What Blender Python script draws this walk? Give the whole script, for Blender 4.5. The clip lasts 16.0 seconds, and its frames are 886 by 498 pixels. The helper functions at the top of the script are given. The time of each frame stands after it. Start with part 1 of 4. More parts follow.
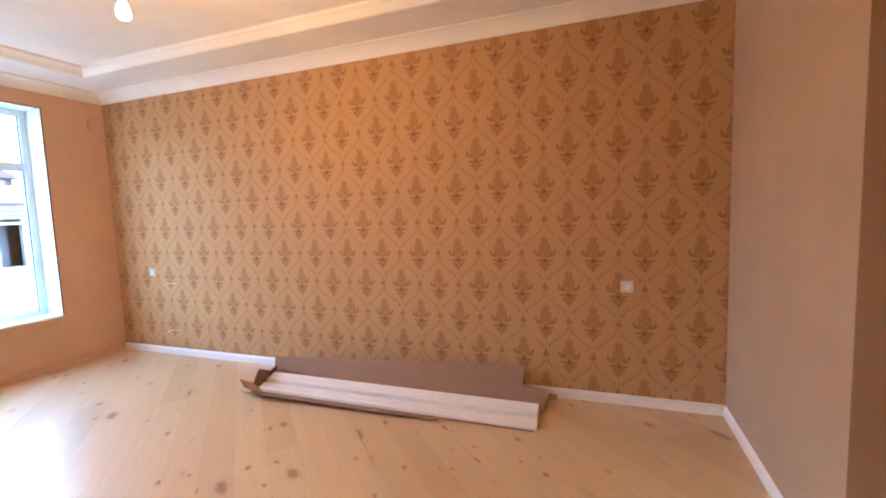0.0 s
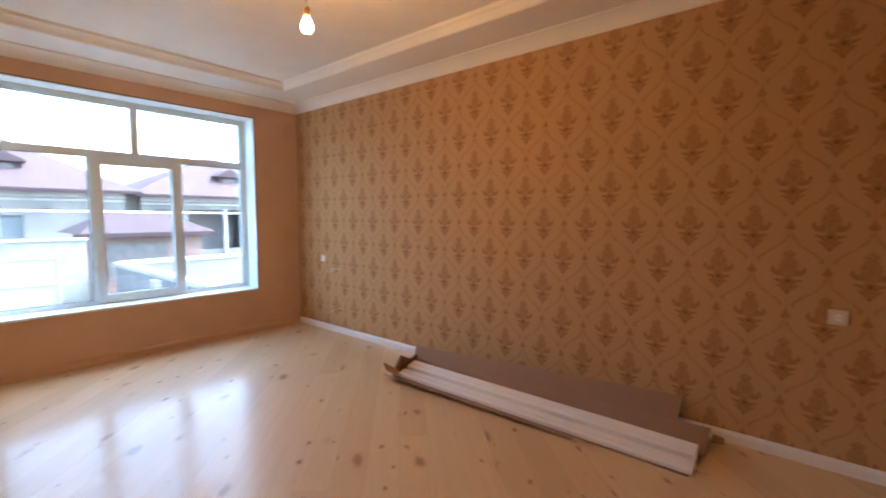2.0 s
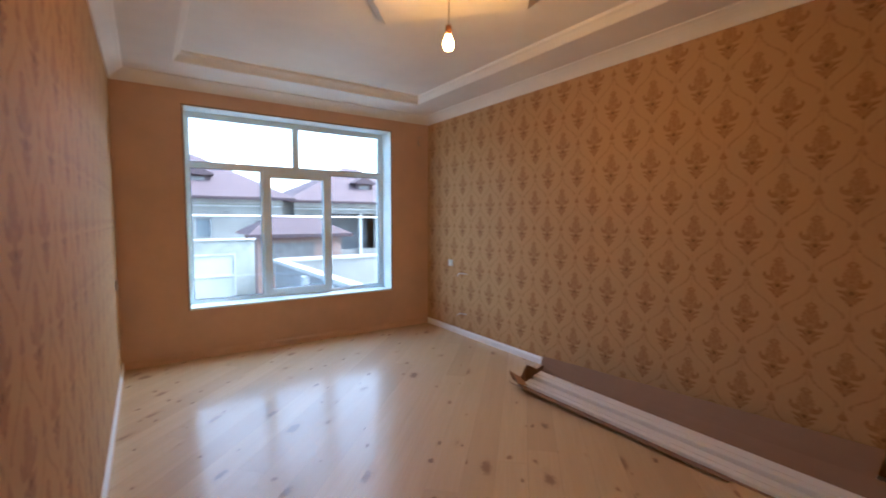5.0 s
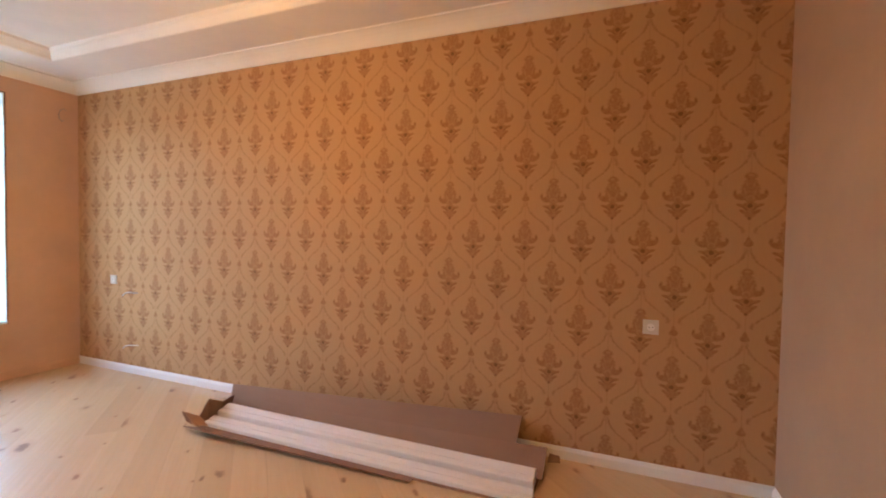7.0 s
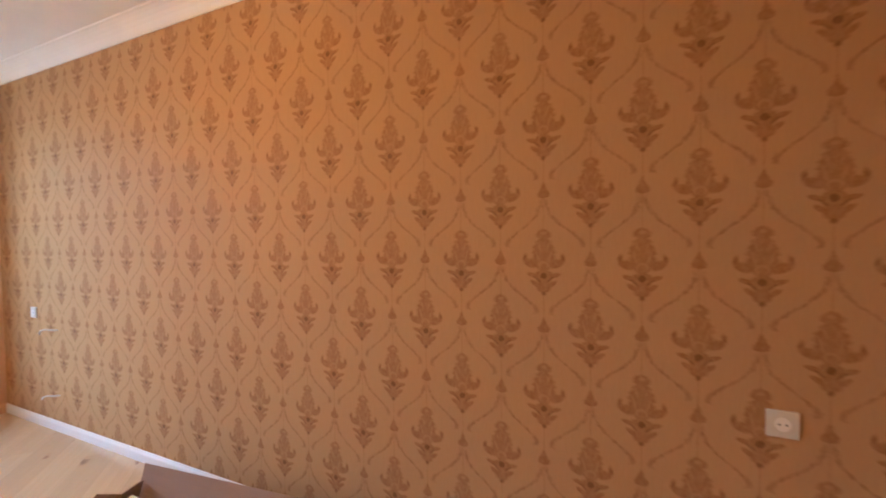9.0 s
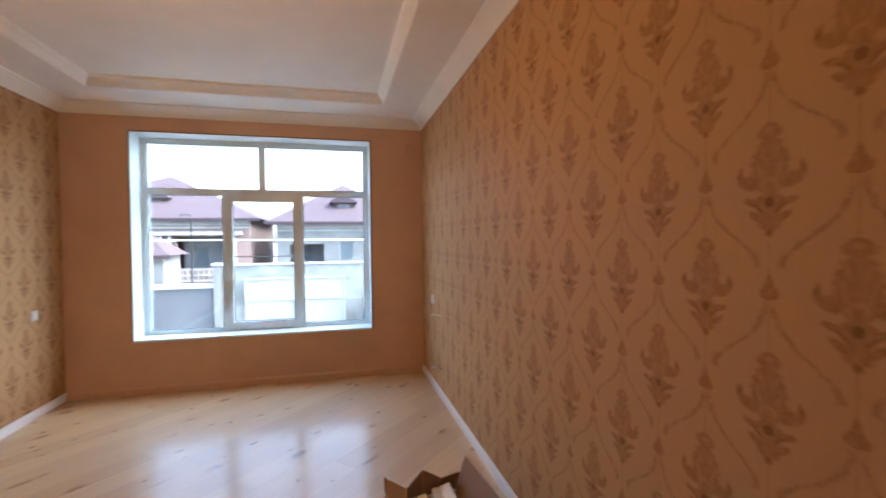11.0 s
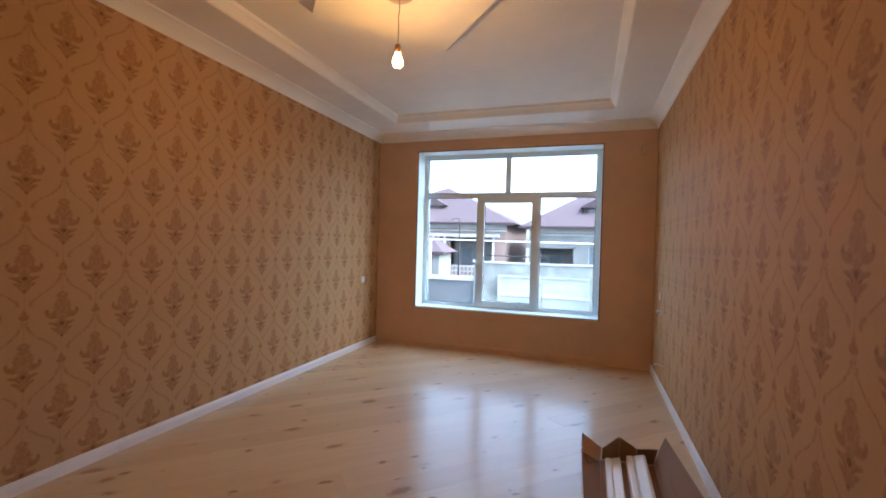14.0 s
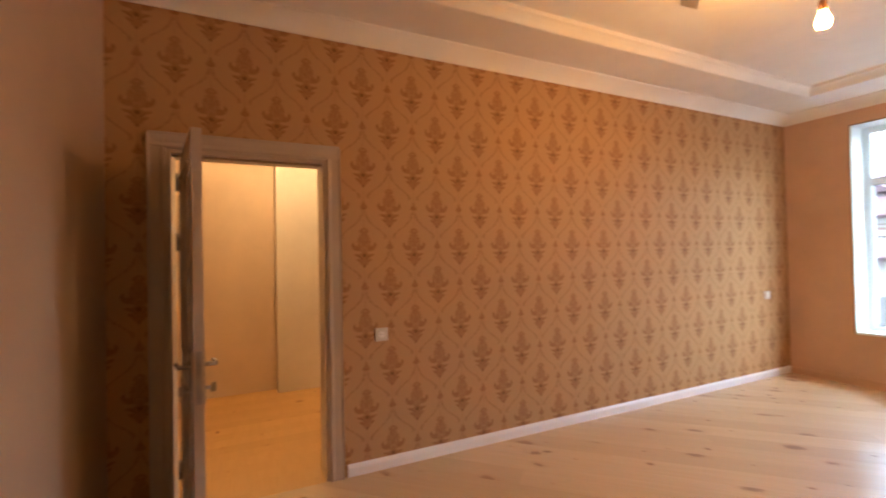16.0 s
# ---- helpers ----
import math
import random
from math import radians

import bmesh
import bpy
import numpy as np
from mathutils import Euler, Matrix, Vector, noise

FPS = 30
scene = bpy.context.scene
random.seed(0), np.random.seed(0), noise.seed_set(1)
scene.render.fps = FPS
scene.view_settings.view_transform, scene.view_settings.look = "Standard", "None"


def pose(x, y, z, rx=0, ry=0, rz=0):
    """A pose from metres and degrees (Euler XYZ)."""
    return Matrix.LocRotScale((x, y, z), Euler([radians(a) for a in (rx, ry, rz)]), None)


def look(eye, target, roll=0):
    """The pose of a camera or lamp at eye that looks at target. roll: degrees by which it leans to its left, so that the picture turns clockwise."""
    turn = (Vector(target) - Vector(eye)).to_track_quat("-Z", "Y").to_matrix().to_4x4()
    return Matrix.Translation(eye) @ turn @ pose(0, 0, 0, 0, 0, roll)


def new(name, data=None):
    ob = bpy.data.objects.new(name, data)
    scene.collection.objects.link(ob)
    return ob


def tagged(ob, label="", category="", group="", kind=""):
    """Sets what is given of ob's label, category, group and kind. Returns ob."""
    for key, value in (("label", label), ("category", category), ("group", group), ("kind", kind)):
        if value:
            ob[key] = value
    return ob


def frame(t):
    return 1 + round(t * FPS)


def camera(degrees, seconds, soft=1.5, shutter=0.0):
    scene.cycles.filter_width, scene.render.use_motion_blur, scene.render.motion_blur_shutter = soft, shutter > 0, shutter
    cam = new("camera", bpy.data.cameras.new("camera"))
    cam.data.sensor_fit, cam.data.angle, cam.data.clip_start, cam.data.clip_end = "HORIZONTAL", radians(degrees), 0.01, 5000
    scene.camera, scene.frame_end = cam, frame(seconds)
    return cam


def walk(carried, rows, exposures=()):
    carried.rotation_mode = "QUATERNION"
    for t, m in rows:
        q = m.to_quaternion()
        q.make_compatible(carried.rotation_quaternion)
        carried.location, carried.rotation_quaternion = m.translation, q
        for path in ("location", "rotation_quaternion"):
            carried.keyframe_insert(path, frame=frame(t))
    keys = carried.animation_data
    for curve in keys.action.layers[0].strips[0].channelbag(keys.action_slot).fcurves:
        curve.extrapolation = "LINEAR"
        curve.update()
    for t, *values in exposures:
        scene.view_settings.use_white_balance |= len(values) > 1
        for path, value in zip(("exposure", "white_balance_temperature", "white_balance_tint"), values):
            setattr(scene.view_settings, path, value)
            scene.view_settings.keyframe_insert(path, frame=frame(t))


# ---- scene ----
# camera and walk
cam = camera(91.6, 16.0, soft=1.8, shutter=0.4)
PATH = [
    (0, (0.188, 0.815, 1.494), (2.057, 1.502, 1.315), -2.0),
    (0.3, (0.331, 0.816, 1.394), (2.204, 1.505, 1.259), -1.3),
    (0.5, (0.394, 0.823, 1.387), (2.272, 1.499, 1.263), -1.2),
    (1, (0.486, 0.8, 1.391), (2.366, 1.473, 1.267), -0.6),
    (1.5, (0.42, 0.834, 1.446), (2.205, 1.722, 1.291), -0.6),
    (2, (0.297, 0.825, 1.461), (1.832, 2.097, 1.307), 0.1),
    (2.5, (0.215, 0.87, 1.478), (1.578, 2.326, 1.322), 0.5),
    (3, (0.223, 0.878, 1.479), (1.38, 2.502, 1.329), 0.7),
    (4.2, (0.225, 0.885, 1.49), (1.15, 2.648, 1.345), 0.5),
    (5.5, (0.252, 0.888, 1.503), (1.671, 2.291, 1.371), 0.1),
    (6, (0.287, 0.894, 1.469), (1.988, 1.939, 1.361), 0.5),
    (6.5, (0.463, 0.886, 1.392), (2.284, 1.709, 1.321), 1.1),
    (7, (0.738, 0.864, 1.415), (2.599, 1.593, 1.352), 1.0),
    (7.5, (0.979, 0.952, 1.415), (2.858, 1.635, 1.363), 0.9),
    (8, (1.259, 0.994, 1.468), (3.153, 1.631, 1.386), -0.2),
    (9.2, (1.98, 1.02, 1.51), (3.72, 1.99, 1.45), -0.7),
    (10.5, (2.524, 1.031, 1.528), (3.408, 2.825, 1.492), -1.0),
    (11, (2.593, 1.14, 1.528), (3.071, 3.081, 1.487), -0.6),
    (11.5, (2.556, 1.159, 1.494), (2.711, 3.153, 1.464), -0.4),
    (12, (2.78, 1.018, 1.445), (2.356, 2.972, 1.429), 0.4),
    (12.5, (2.841, 0.943, 1.44), (2.221, 2.844, 1.423), 1.2),
    (13, (2.819, 0.802, 1.439), (2.186, 2.699, 1.42), 1.4),
    (13.5, (2.806, 0.634, 1.407), (2.169, 2.53, 1.39), 1.6),
    (14, (2.85, 0.58, 1.395), (2.205, 2.473, 1.374), 1.6),
    (14.5, (2.858, 0.581, 1.4), (2.106, 2.434, 1.377), 1.3),
    (15, (2.791, 0.58, 1.466), (1.639, 2.214, 1.432), 0.5),
    (15.5, (2.784, 0.488, 1.42), (1.203, 1.713, 1.427), -1.0),
    (16, (2.785, 0.418, 1.41), (0.976, 1.269, 1.437), -1.1),
]
EXPOSURES = [
    (0, 4.99, 5050, 3),
    (0.5, 4.79, 5200, 5),
    (1, 4.74, 5300, 5),
    (1.5, 4.65, 5330, 5),
    (2, 4.00, 5650, 5),
    (2.5, 3.75, 5600, 4),
    (3, 3.45, 5480, 4),
    (4.2, 3.40, 5420, 4),
    (5.5, 3.75, 5500, 4),
    (6, 3.97, 5700, 5),
    (7, 4.65, 5550, 5),
    (8, 4.90, 5100, 4),
    (9.2, 4.65, 5400, 5),
    (10.5, 4.00, 5900, 7),
    (11, 3.70, 5680, 6),
    (11.5, 2.85, 5350, 4),
    (12, 2.15, 5150, 2),
    (12.5, 2.70, 5250, 2),
    (13, 3.10, 5350, 3),
    (14, 3.45, 5450, 4),
    (14.5, 3.55, 5500, 4),
    (15, 3.76, 5650, 5),
    (16, 4.40, 6150, 10),
]
walk(cam, [(t, look(eye, target, roll)) for t, eye, target, roll in PATH], EXPOSURES)

# the room: x across from the door wall, y towards the window, z up
W, L, B = 3.56, 6.08, -0.22          # right wall, window wall, back wall
H = 2.80                             # top of the wallpaper
SOFFIT, TOP = 2.90, 2.985            # tray ceiling
WIN = (0.59, 2.97, 0.525, 2.65)      # window opening x0 x1 z0 z1
DOOR = (0.045, 0.925, 2.035)             # door opening y0 y1 height
LAMP = Vector((1.71, 2.97, 2.51))
STREET = -2.3

# ---- world, sun, lamps ----
world = bpy.data.worlds.new("world")
scene.world = world
world.use_nodes = True
wn = world.node_tree
sky = wn.nodes.new("ShaderNodeTexSky")
sky.sky_type, sky.sun_disc = "NISHITA", False
SUN_UP, SUN_ROUND = 50, 100
sky.sun_elevation, sky.sun_rotation = radians(SUN_UP), radians(SUN_ROUND)
sky.air_density, sky.dust_density, sky.ozone_density = 1.0, 4.0, 1.0
cloud = wn.nodes.new("ShaderNodeHueSaturation")
cloud.inputs["Saturation"].default_value = 0.76
SKY_STRENGTH = 0.15
wn.links.new(sky.outputs[0], cloud.inputs["Color"])
wn.links.new(cloud.outputs[0], wn.nodes["Background"].inputs[0])
wn.nodes["Background"].inputs[1].default_value = SKY_STRENGTH

sun = new("sun", bpy.data.lights.new("sun", "SUN"))
sun.data.energy, sun.data.angle, sun.data.color = 0.5, radians(20), (1.0, 0.97, 0.92)
sun.matrix_world = look((0, 0, 0), (-math.sin(radians(SUN_ROUND)) * math.cos(radians(SUN_UP)), -math.cos(radians(SUN_ROUND)) * math.cos(radians(SUN_UP)), -math.sin(radians(SUN_UP))))
BULB_GLOW = 44.0
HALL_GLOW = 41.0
BULB_COLOUR = (1.0, 0.46, 0.125)

# ---- materials ----


class Nodes:
    """A short way to write node trees."""

    def __init__(self, name):
        self.mat = bpy.data.materials.new(name)
        self.mat.use_nodes = True
        self.tree = self.mat.node_tree
        self.bsdf = self.tree.nodes["Principled BSDF"]

    def put(self, socket, value):
        if isinstance(value, bpy.types.NodeSocket):
            self.tree.links.new(value, socket)
        else:
            socket.default_value = value

    def math(self, op, a, b=None, c=None):
        n = self.tree.nodes.new("ShaderNodeMath")
        n.operation = op
        for i, v in enumerate((a, b, c)):
            if v is not None:
                self.put(n.inputs[i], v)
        return n.outputs[0]

    def vec(self, op, a, b=None):
        n = self.tree.nodes.new("ShaderNodeVectorMath")
        n.operation = op
        self.put(n.inputs[0], a)
        if b is not None:
            self.put(n.inputs[1], b)
        return n.outputs[0]

    def position(self):
        return self.tree.nodes.new("ShaderNodeNewGeometry").outputs["Position"]

    def island(self):
        return self.tree.nodes.new("ShaderNodeNewGeometry").outputs["Random Per Island"]

    def random(self):
        return self.tree.nodes.new("ShaderNodeObjectInfo").outputs["Random"]

    def xyz(self, v):
        n = self.tree.nodes.new("ShaderNodeSeparateXYZ")
        self.put(n.inputs[0], v)
        return n.outputs

    def join(self, x, y, z):
        n = self.tree.nodes.new("ShaderNodeCombineXYZ")
        for i, v in enumerate((x, y, z)):
            self.put(n.inputs[i], v)
        return n.outputs[0]

    def map(self, v, scale=(1, 1, 1), turn=(0, 0, 0)):
        n = self.tree.nodes.new("ShaderNodeMapping")
        self.put(n.inputs[0], v)
        n.inputs["Rotation"].default_value = [radians(a) for a in turn]
        n.inputs["Scale"].default_value = scale
        return n.outputs[0]

    def noise(self, v, scale, detail=4, rough=0.55, warp=0.0):
        n = self.tree.nodes.new("ShaderNodeTexNoise")
        self.put(n.inputs["Vector"], v)
        n.inputs["Scale"].default_value, n.inputs["Detail"].default_value = scale, detail
        n.inputs["Roughness"].default_value, n.inputs["Distortion"].default_value = rough, warp
        return n.outputs[0]

    def cells(self, v, scale, feature="F1"):
        n = self.tree.nodes.new("ShaderNodeTexVoronoi")
        n.feature, n.voronoi_dimensions = feature, "2D"
        self.put(n.inputs["Vector"], v)
        n.inputs["Scale"].default_value = scale
        return n.outputs

    def ramp(self, f, stops, ease="LINEAR"):
        n = self.tree.nodes.new("ShaderNodeValToRGB")
        n.color_ramp.interpolation = ease
        self.put(n.inputs[0], f)
        els = n.color_ramp.elements
        while len(els) < len(stops):
            els.new(0.5)
        for e, (p, c) in zip(els, stops):
            e.position = p
            e.color = (c, c, c, 1) if isinstance(c, float) else (*c, 1)
        return n.outputs[0]

    def mix(self, f, a, b, kind="MIX"):
        n = self.tree.nodes.new("ShaderNodeMix")
        n.data_type, n.blend_type = "RGBA", kind
        self.put(n.inputs[0], f)
        for i, v in ((6, a), (7, b)):
            self.put(n.inputs[i], (*v, 1) if isinstance(v, tuple) else v)
        return n.outputs[2]

    def bump(self, height, strength=0.2, distance=0.01):
        n = self.tree.nodes.new("ShaderNodeBump")
        self.put(n.inputs["Height"], height)
        n.inputs["Strength"].default_value, n.inputs["Distance"].default_value = strength, distance
        self.tree.links.new(n.outputs[0], self.bsdf.inputs["Normal"])

    def set(self, colour=None, rough=None, metal=None, coat=None, spec=None):
        for key, v in (("Base Color", colour), ("Roughness", rough), ("Metallic", metal), ("Coat Weight", coat), ("Specular IOR Level", spec)):
            if v is not None:
                self.put(self.bsdf.inputs[key], (*v, 1) if isinstance(v, tuple) else v)
        return self.mat


def paint(name, colour, rough=0.55, vary=0.06, scale=3.0, grain=120.0, bump=0.08, metal=0.0, spec=0.4):
    """A painted or plain surface with broad stains and a fine grain."""
    n = Nodes(name)
    p = n.position()
    broad = n.noise(p, scale, 5, 0.6)
    fine = n.noise(p, grain, 3, 0.6)
    dark = tuple(c * (1 - 2.2 * vary) for c in colour)
    light = tuple(min(1, c * (1 + 1.2 * vary)) for c in colour)
    base = n.mix(n.ramp(broad, [(0.3, 0.0), (0.7, 1.0)]), dark, light)
    base = n.mix(n.math("MULTIPLY", fine, vary), base, tuple(c * 0.6 for c in colour))
    n.bump(fine, bump, 0.002)
    return n.set(base, n.math("MULTIPLY_ADD", broad, 0.2, rough - 0.1), metal, spec=spec)


def glowing(name, colour, strength):
    n = Nodes(name)
    n.set((0.8, 0.8, 0.8), 0.3)
    n.bsdf.inputs["Emission Color"].default_value = (*colour, 1)
    n.bsdf.inputs["Emission Strength"].default_value = strength
    return n.mat


def wallpaper(name, along, y0, z0):
    """Damask paper: ogee trellis with palmettes, printed on a cream ground; repeats every 0.352 by 0.53 m."""
    n = Nodes(name)
    p = n.position()
    x, y, z = n.xyz(p)
    run = y if along == "y" else x
    PU, PV = 0.352, 0.53

    def cell(shift):
        u = n.math("WRAP", n.math("SUBTRACT", run, y0 + shift * PU / 2), PU / 2, -PU / 2)
        v = n.math("WRAP", n.math("SUBTRACT", z, z0 + shift * PV / 2), PV * 0.55, -PV * 0.45)
        return n.math("ABSOLUTE", u), v, u

    def inside(d, soft):
        return n.ramp(n.math("MULTIPLY_ADD", d, 1 / soft, 0.5), [(0.0, 0.0), (1.0, 1.0)])

    def disc(a, v, cx, cz, r, soft=0.006, rz=None, tilt=0.0):
        """A soft ellipse, r wide and rz tall, whose long side may be tilted."""
        du, dv = n.math("SUBTRACT", a, cx), n.math("SUBTRACT", v, cz)
        c, t = math.cos(radians(tilt)), math.sin(radians(tilt))
        e = n.math("ADD", n.math("MULTIPLY", du, c), n.math("MULTIPLY", dv, t))
        f = n.math("MULTIPLY", n.math("SUBTRACT", n.math("MULTIPLY", dv, c), n.math("MULTIPLY", du, t)), r / (rz or r))
        d = n.math("SQRT", n.math("ADD", n.math("MULTIPLY", e, e), n.math("MULTIPLY", f, f)))
        return inside(n.math("SUBTRACT", r, d), soft)

    def either(*fs):
        out = fs[0]
        for f in fs[1:]:
            out = n.math("MAXIMUM", out, f)
        return out

    def profile(v, low, high, stops, top):
        """Half the width at each height, as a ramp over low to high."""
        f = n.math("DIVIDE", n.math("SUBTRACT", v, low), high - low)
        return n.math("MULTIPLY", n.ramp(f, [((h - low) / (high - low), w / top) for h, w in stops]), top)

    wob = n.math("MULTIPLY_ADD", n.noise(p, 85, 4, 0.7), 0.016, -0.008)
    print_, trellis, cores = None, None, None
    for shift in (0, 1):
        a0, v, u = cell(shift)
        a = n.math("ADD", a0, wob)
        vj = n.math("ADD", v, n.math("MULTIPLY", wob, 0.6))
        body = profile(vj, -0.084, 0.186, [(-0.084, 0.0), (-0.076, 0.010), (-0.066, 0.012), (-0.061, 0.024), (-0.045, 0.031), (-0.033, 0.025), (-0.02, 0.030), (0.0, 0.036), (0.012, 0.032), (0.019, 0.017), (0.03, 0.028), (0.042, 0.042),
                                           (0.068, 0.047), (0.084, 0.040), (0.089, 0.049), (0.105, 0.040), (0.110, 0.045), (0.127, 0.029), (0.132, 0.035), (0.146, 0.018), (0.152, 0.030), (0.165, 0.031), (0.178, 0.018), (0.186, 0.0)], 0.1)
        trunk = inside(n.math("SUBTRACT", n.math("SUBTRACT", body, 0.002), a), 0.015)
        core_in = inside(n.math("SUBTRACT", n.math("SUBTRACT", body, 0.014), a), 0.012)
        arm = disc(a, vj, 0.050, 0.048, 0.030, 0.012, 0.017, 20)
        tip = disc(a, vj, 0.073, 0.068, 0.009, 0.009, 0.017, 10)
        wing = disc(a, vj, 0.040, 0.000, 0.027, 0.009, 0.009, 16)
        frond = disc(a, vj, 0.032, -0.034, 0.022, 0.009, 0.009, 34)
        leaf = either(trunk, arm, tip, wing, frond)
        ring = n.math("SUBTRACT", disc(a, v, 0.0, 0.040, 0.021, 0.007, 0.017), disc(a, v, 0.0, 0.036, 0.013, 0.006))
        gap = either(ring, disc(a, v, 0.058, 0.072, 0.006, 0.008, 0.010), disc(a, v, 0.0, 0.166, 0.011, 0.008, 0.006), disc(a, v, 0.024, 0.075, 0.004, 0.006, 0.022, -18), disc(a, v, 0.018, 0.118, 0.004, 0.006, 0.016, -18))
        leaf = n.math("SUBTRACT", leaf, n.math("MULTIPLY", core_in, 0.16))
        leaf = n.math("MAXIMUM", n.math("SUBTRACT", leaf, n.math("MULTIPLY", gap, 0.42)), 0.0)
        core = either(disc(a, v, 0.0, 0.0, 0.0125), n.math("MULTIPLY", disc(a, v, 0.0, -0.070, 0.0075), 0.7), n.math("MULTIPLY", disc(a, vj, 0.075, 0.071, 0.005, 0.006, 0.011, 10), 0.4),
                      n.math("MULTIPLY", disc(a, vj, 0.026, -0.014, 0.018, 0.006, 0.004, 38), 0.5))
        drop = profile(vj, -0.228, -0.158, [(-0.228, 0.0), (-0.221, 0.024), (-0.208, 0.026), (-0.193, 0.015), (-0.178, 0.009), (-0.158, 0.0)], 0.03)
        drop = inside(n.math("SUBTRACT", n.math("SUBTRACT", drop, 0.002), a), 0.009)
        cup = profile(v, -0.158, 0.055, [(-0.158, 0.044), (-0.15, 0.030), (-0.137, 0.027), (-0.118, 0.044), (-0.095, 0.070), (-0.06, 0.118), (-0.025, 0.150), (0.015, 0.166), (0.055, 0.167)], 0.2)
        line = inside(n.math("SUBTRACT", n.math("MULTIPLY_ADD", n.noise(p, 62, 4, 0.75), 0.042, -0.0145), n.math("ABSOLUTE", n.math("SUBTRACT", a0, cup))), 0.010)
        line = n.math("MULTIPLY", line, n.ramp(n.noise(p, 34, 2), [(0.34, 0.4), (0.56, 1.0)]))
        line = n.math("MULTIPLY", line, n.ramp(n.math("MULTIPLY_ADD", v, 1 / 0.213, 0.158 / 0.213), [(0.0, 0.0), (0.04, 1.0), (0.80, 1.0), (0.97, 0.0)]))
        line = either(line, n.math("MULTIPLY", disc(a, vj, 0.031, -0.134, 0.008, 0.008, 0.017, -20), 0.8))
        leaf = n.math("MAXIMUM", leaf, drop)
        print_ = leaf if print_ is None else n.math("MAXIMUM", print_, leaf)
        trellis = line if trellis is None else n.math("MAXIMUM", trellis, line)
        cores = core if cores is None else n.math("MAXIMUM", cores, core)
    streak = n.noise(n.map(p, (60, 60, 6)), 4.0, 3, 0.6)
    fleck = n.noise(p, 260, 2, 0.6)
    ground = n.mix(streak, (0.585, 0.37, 0.185), (0.515, 0.31, 0.14))
    ground = n.mix(n.math("MULTIPLY", n.noise(p, 1.3, 3), 0.16), ground, (0.40, 0.26, 0.13))
    ink = n.mix(fleck, (0.355, 0.168, 0.056), (0.25, 0.102, 0.03))
    col = n.mix(n.math("MULTIPLY", trellis, 0.6), ground, (0.30, 0.155, 0.062))
    wash = n.ramp(n.noise(p, 55, 4, 0.65), [(0.32, 0.44), (0.66, 0.78)])
    col = n.mix(n.math("MULTIPLY", print_, wash), col, ink)
    col = n.mix(n.math("MULTIPLY", cores, 0.6), col, (0.13, 0.055, 0.022))
    n.bump(n.math("ADD", n.math("MULTIPLY", n.math("MAXIMUM", print_, trellis), n.math("MULTIPLY_ADD", fleck, 0.8, 0.6)), n.math("MULTIPLY", streak, 0.35)), 0.35, 0.002)
    return n.set(col, n.math("MULTIPLY_ADD", print_, -0.12, 0.7), spec=0.16)


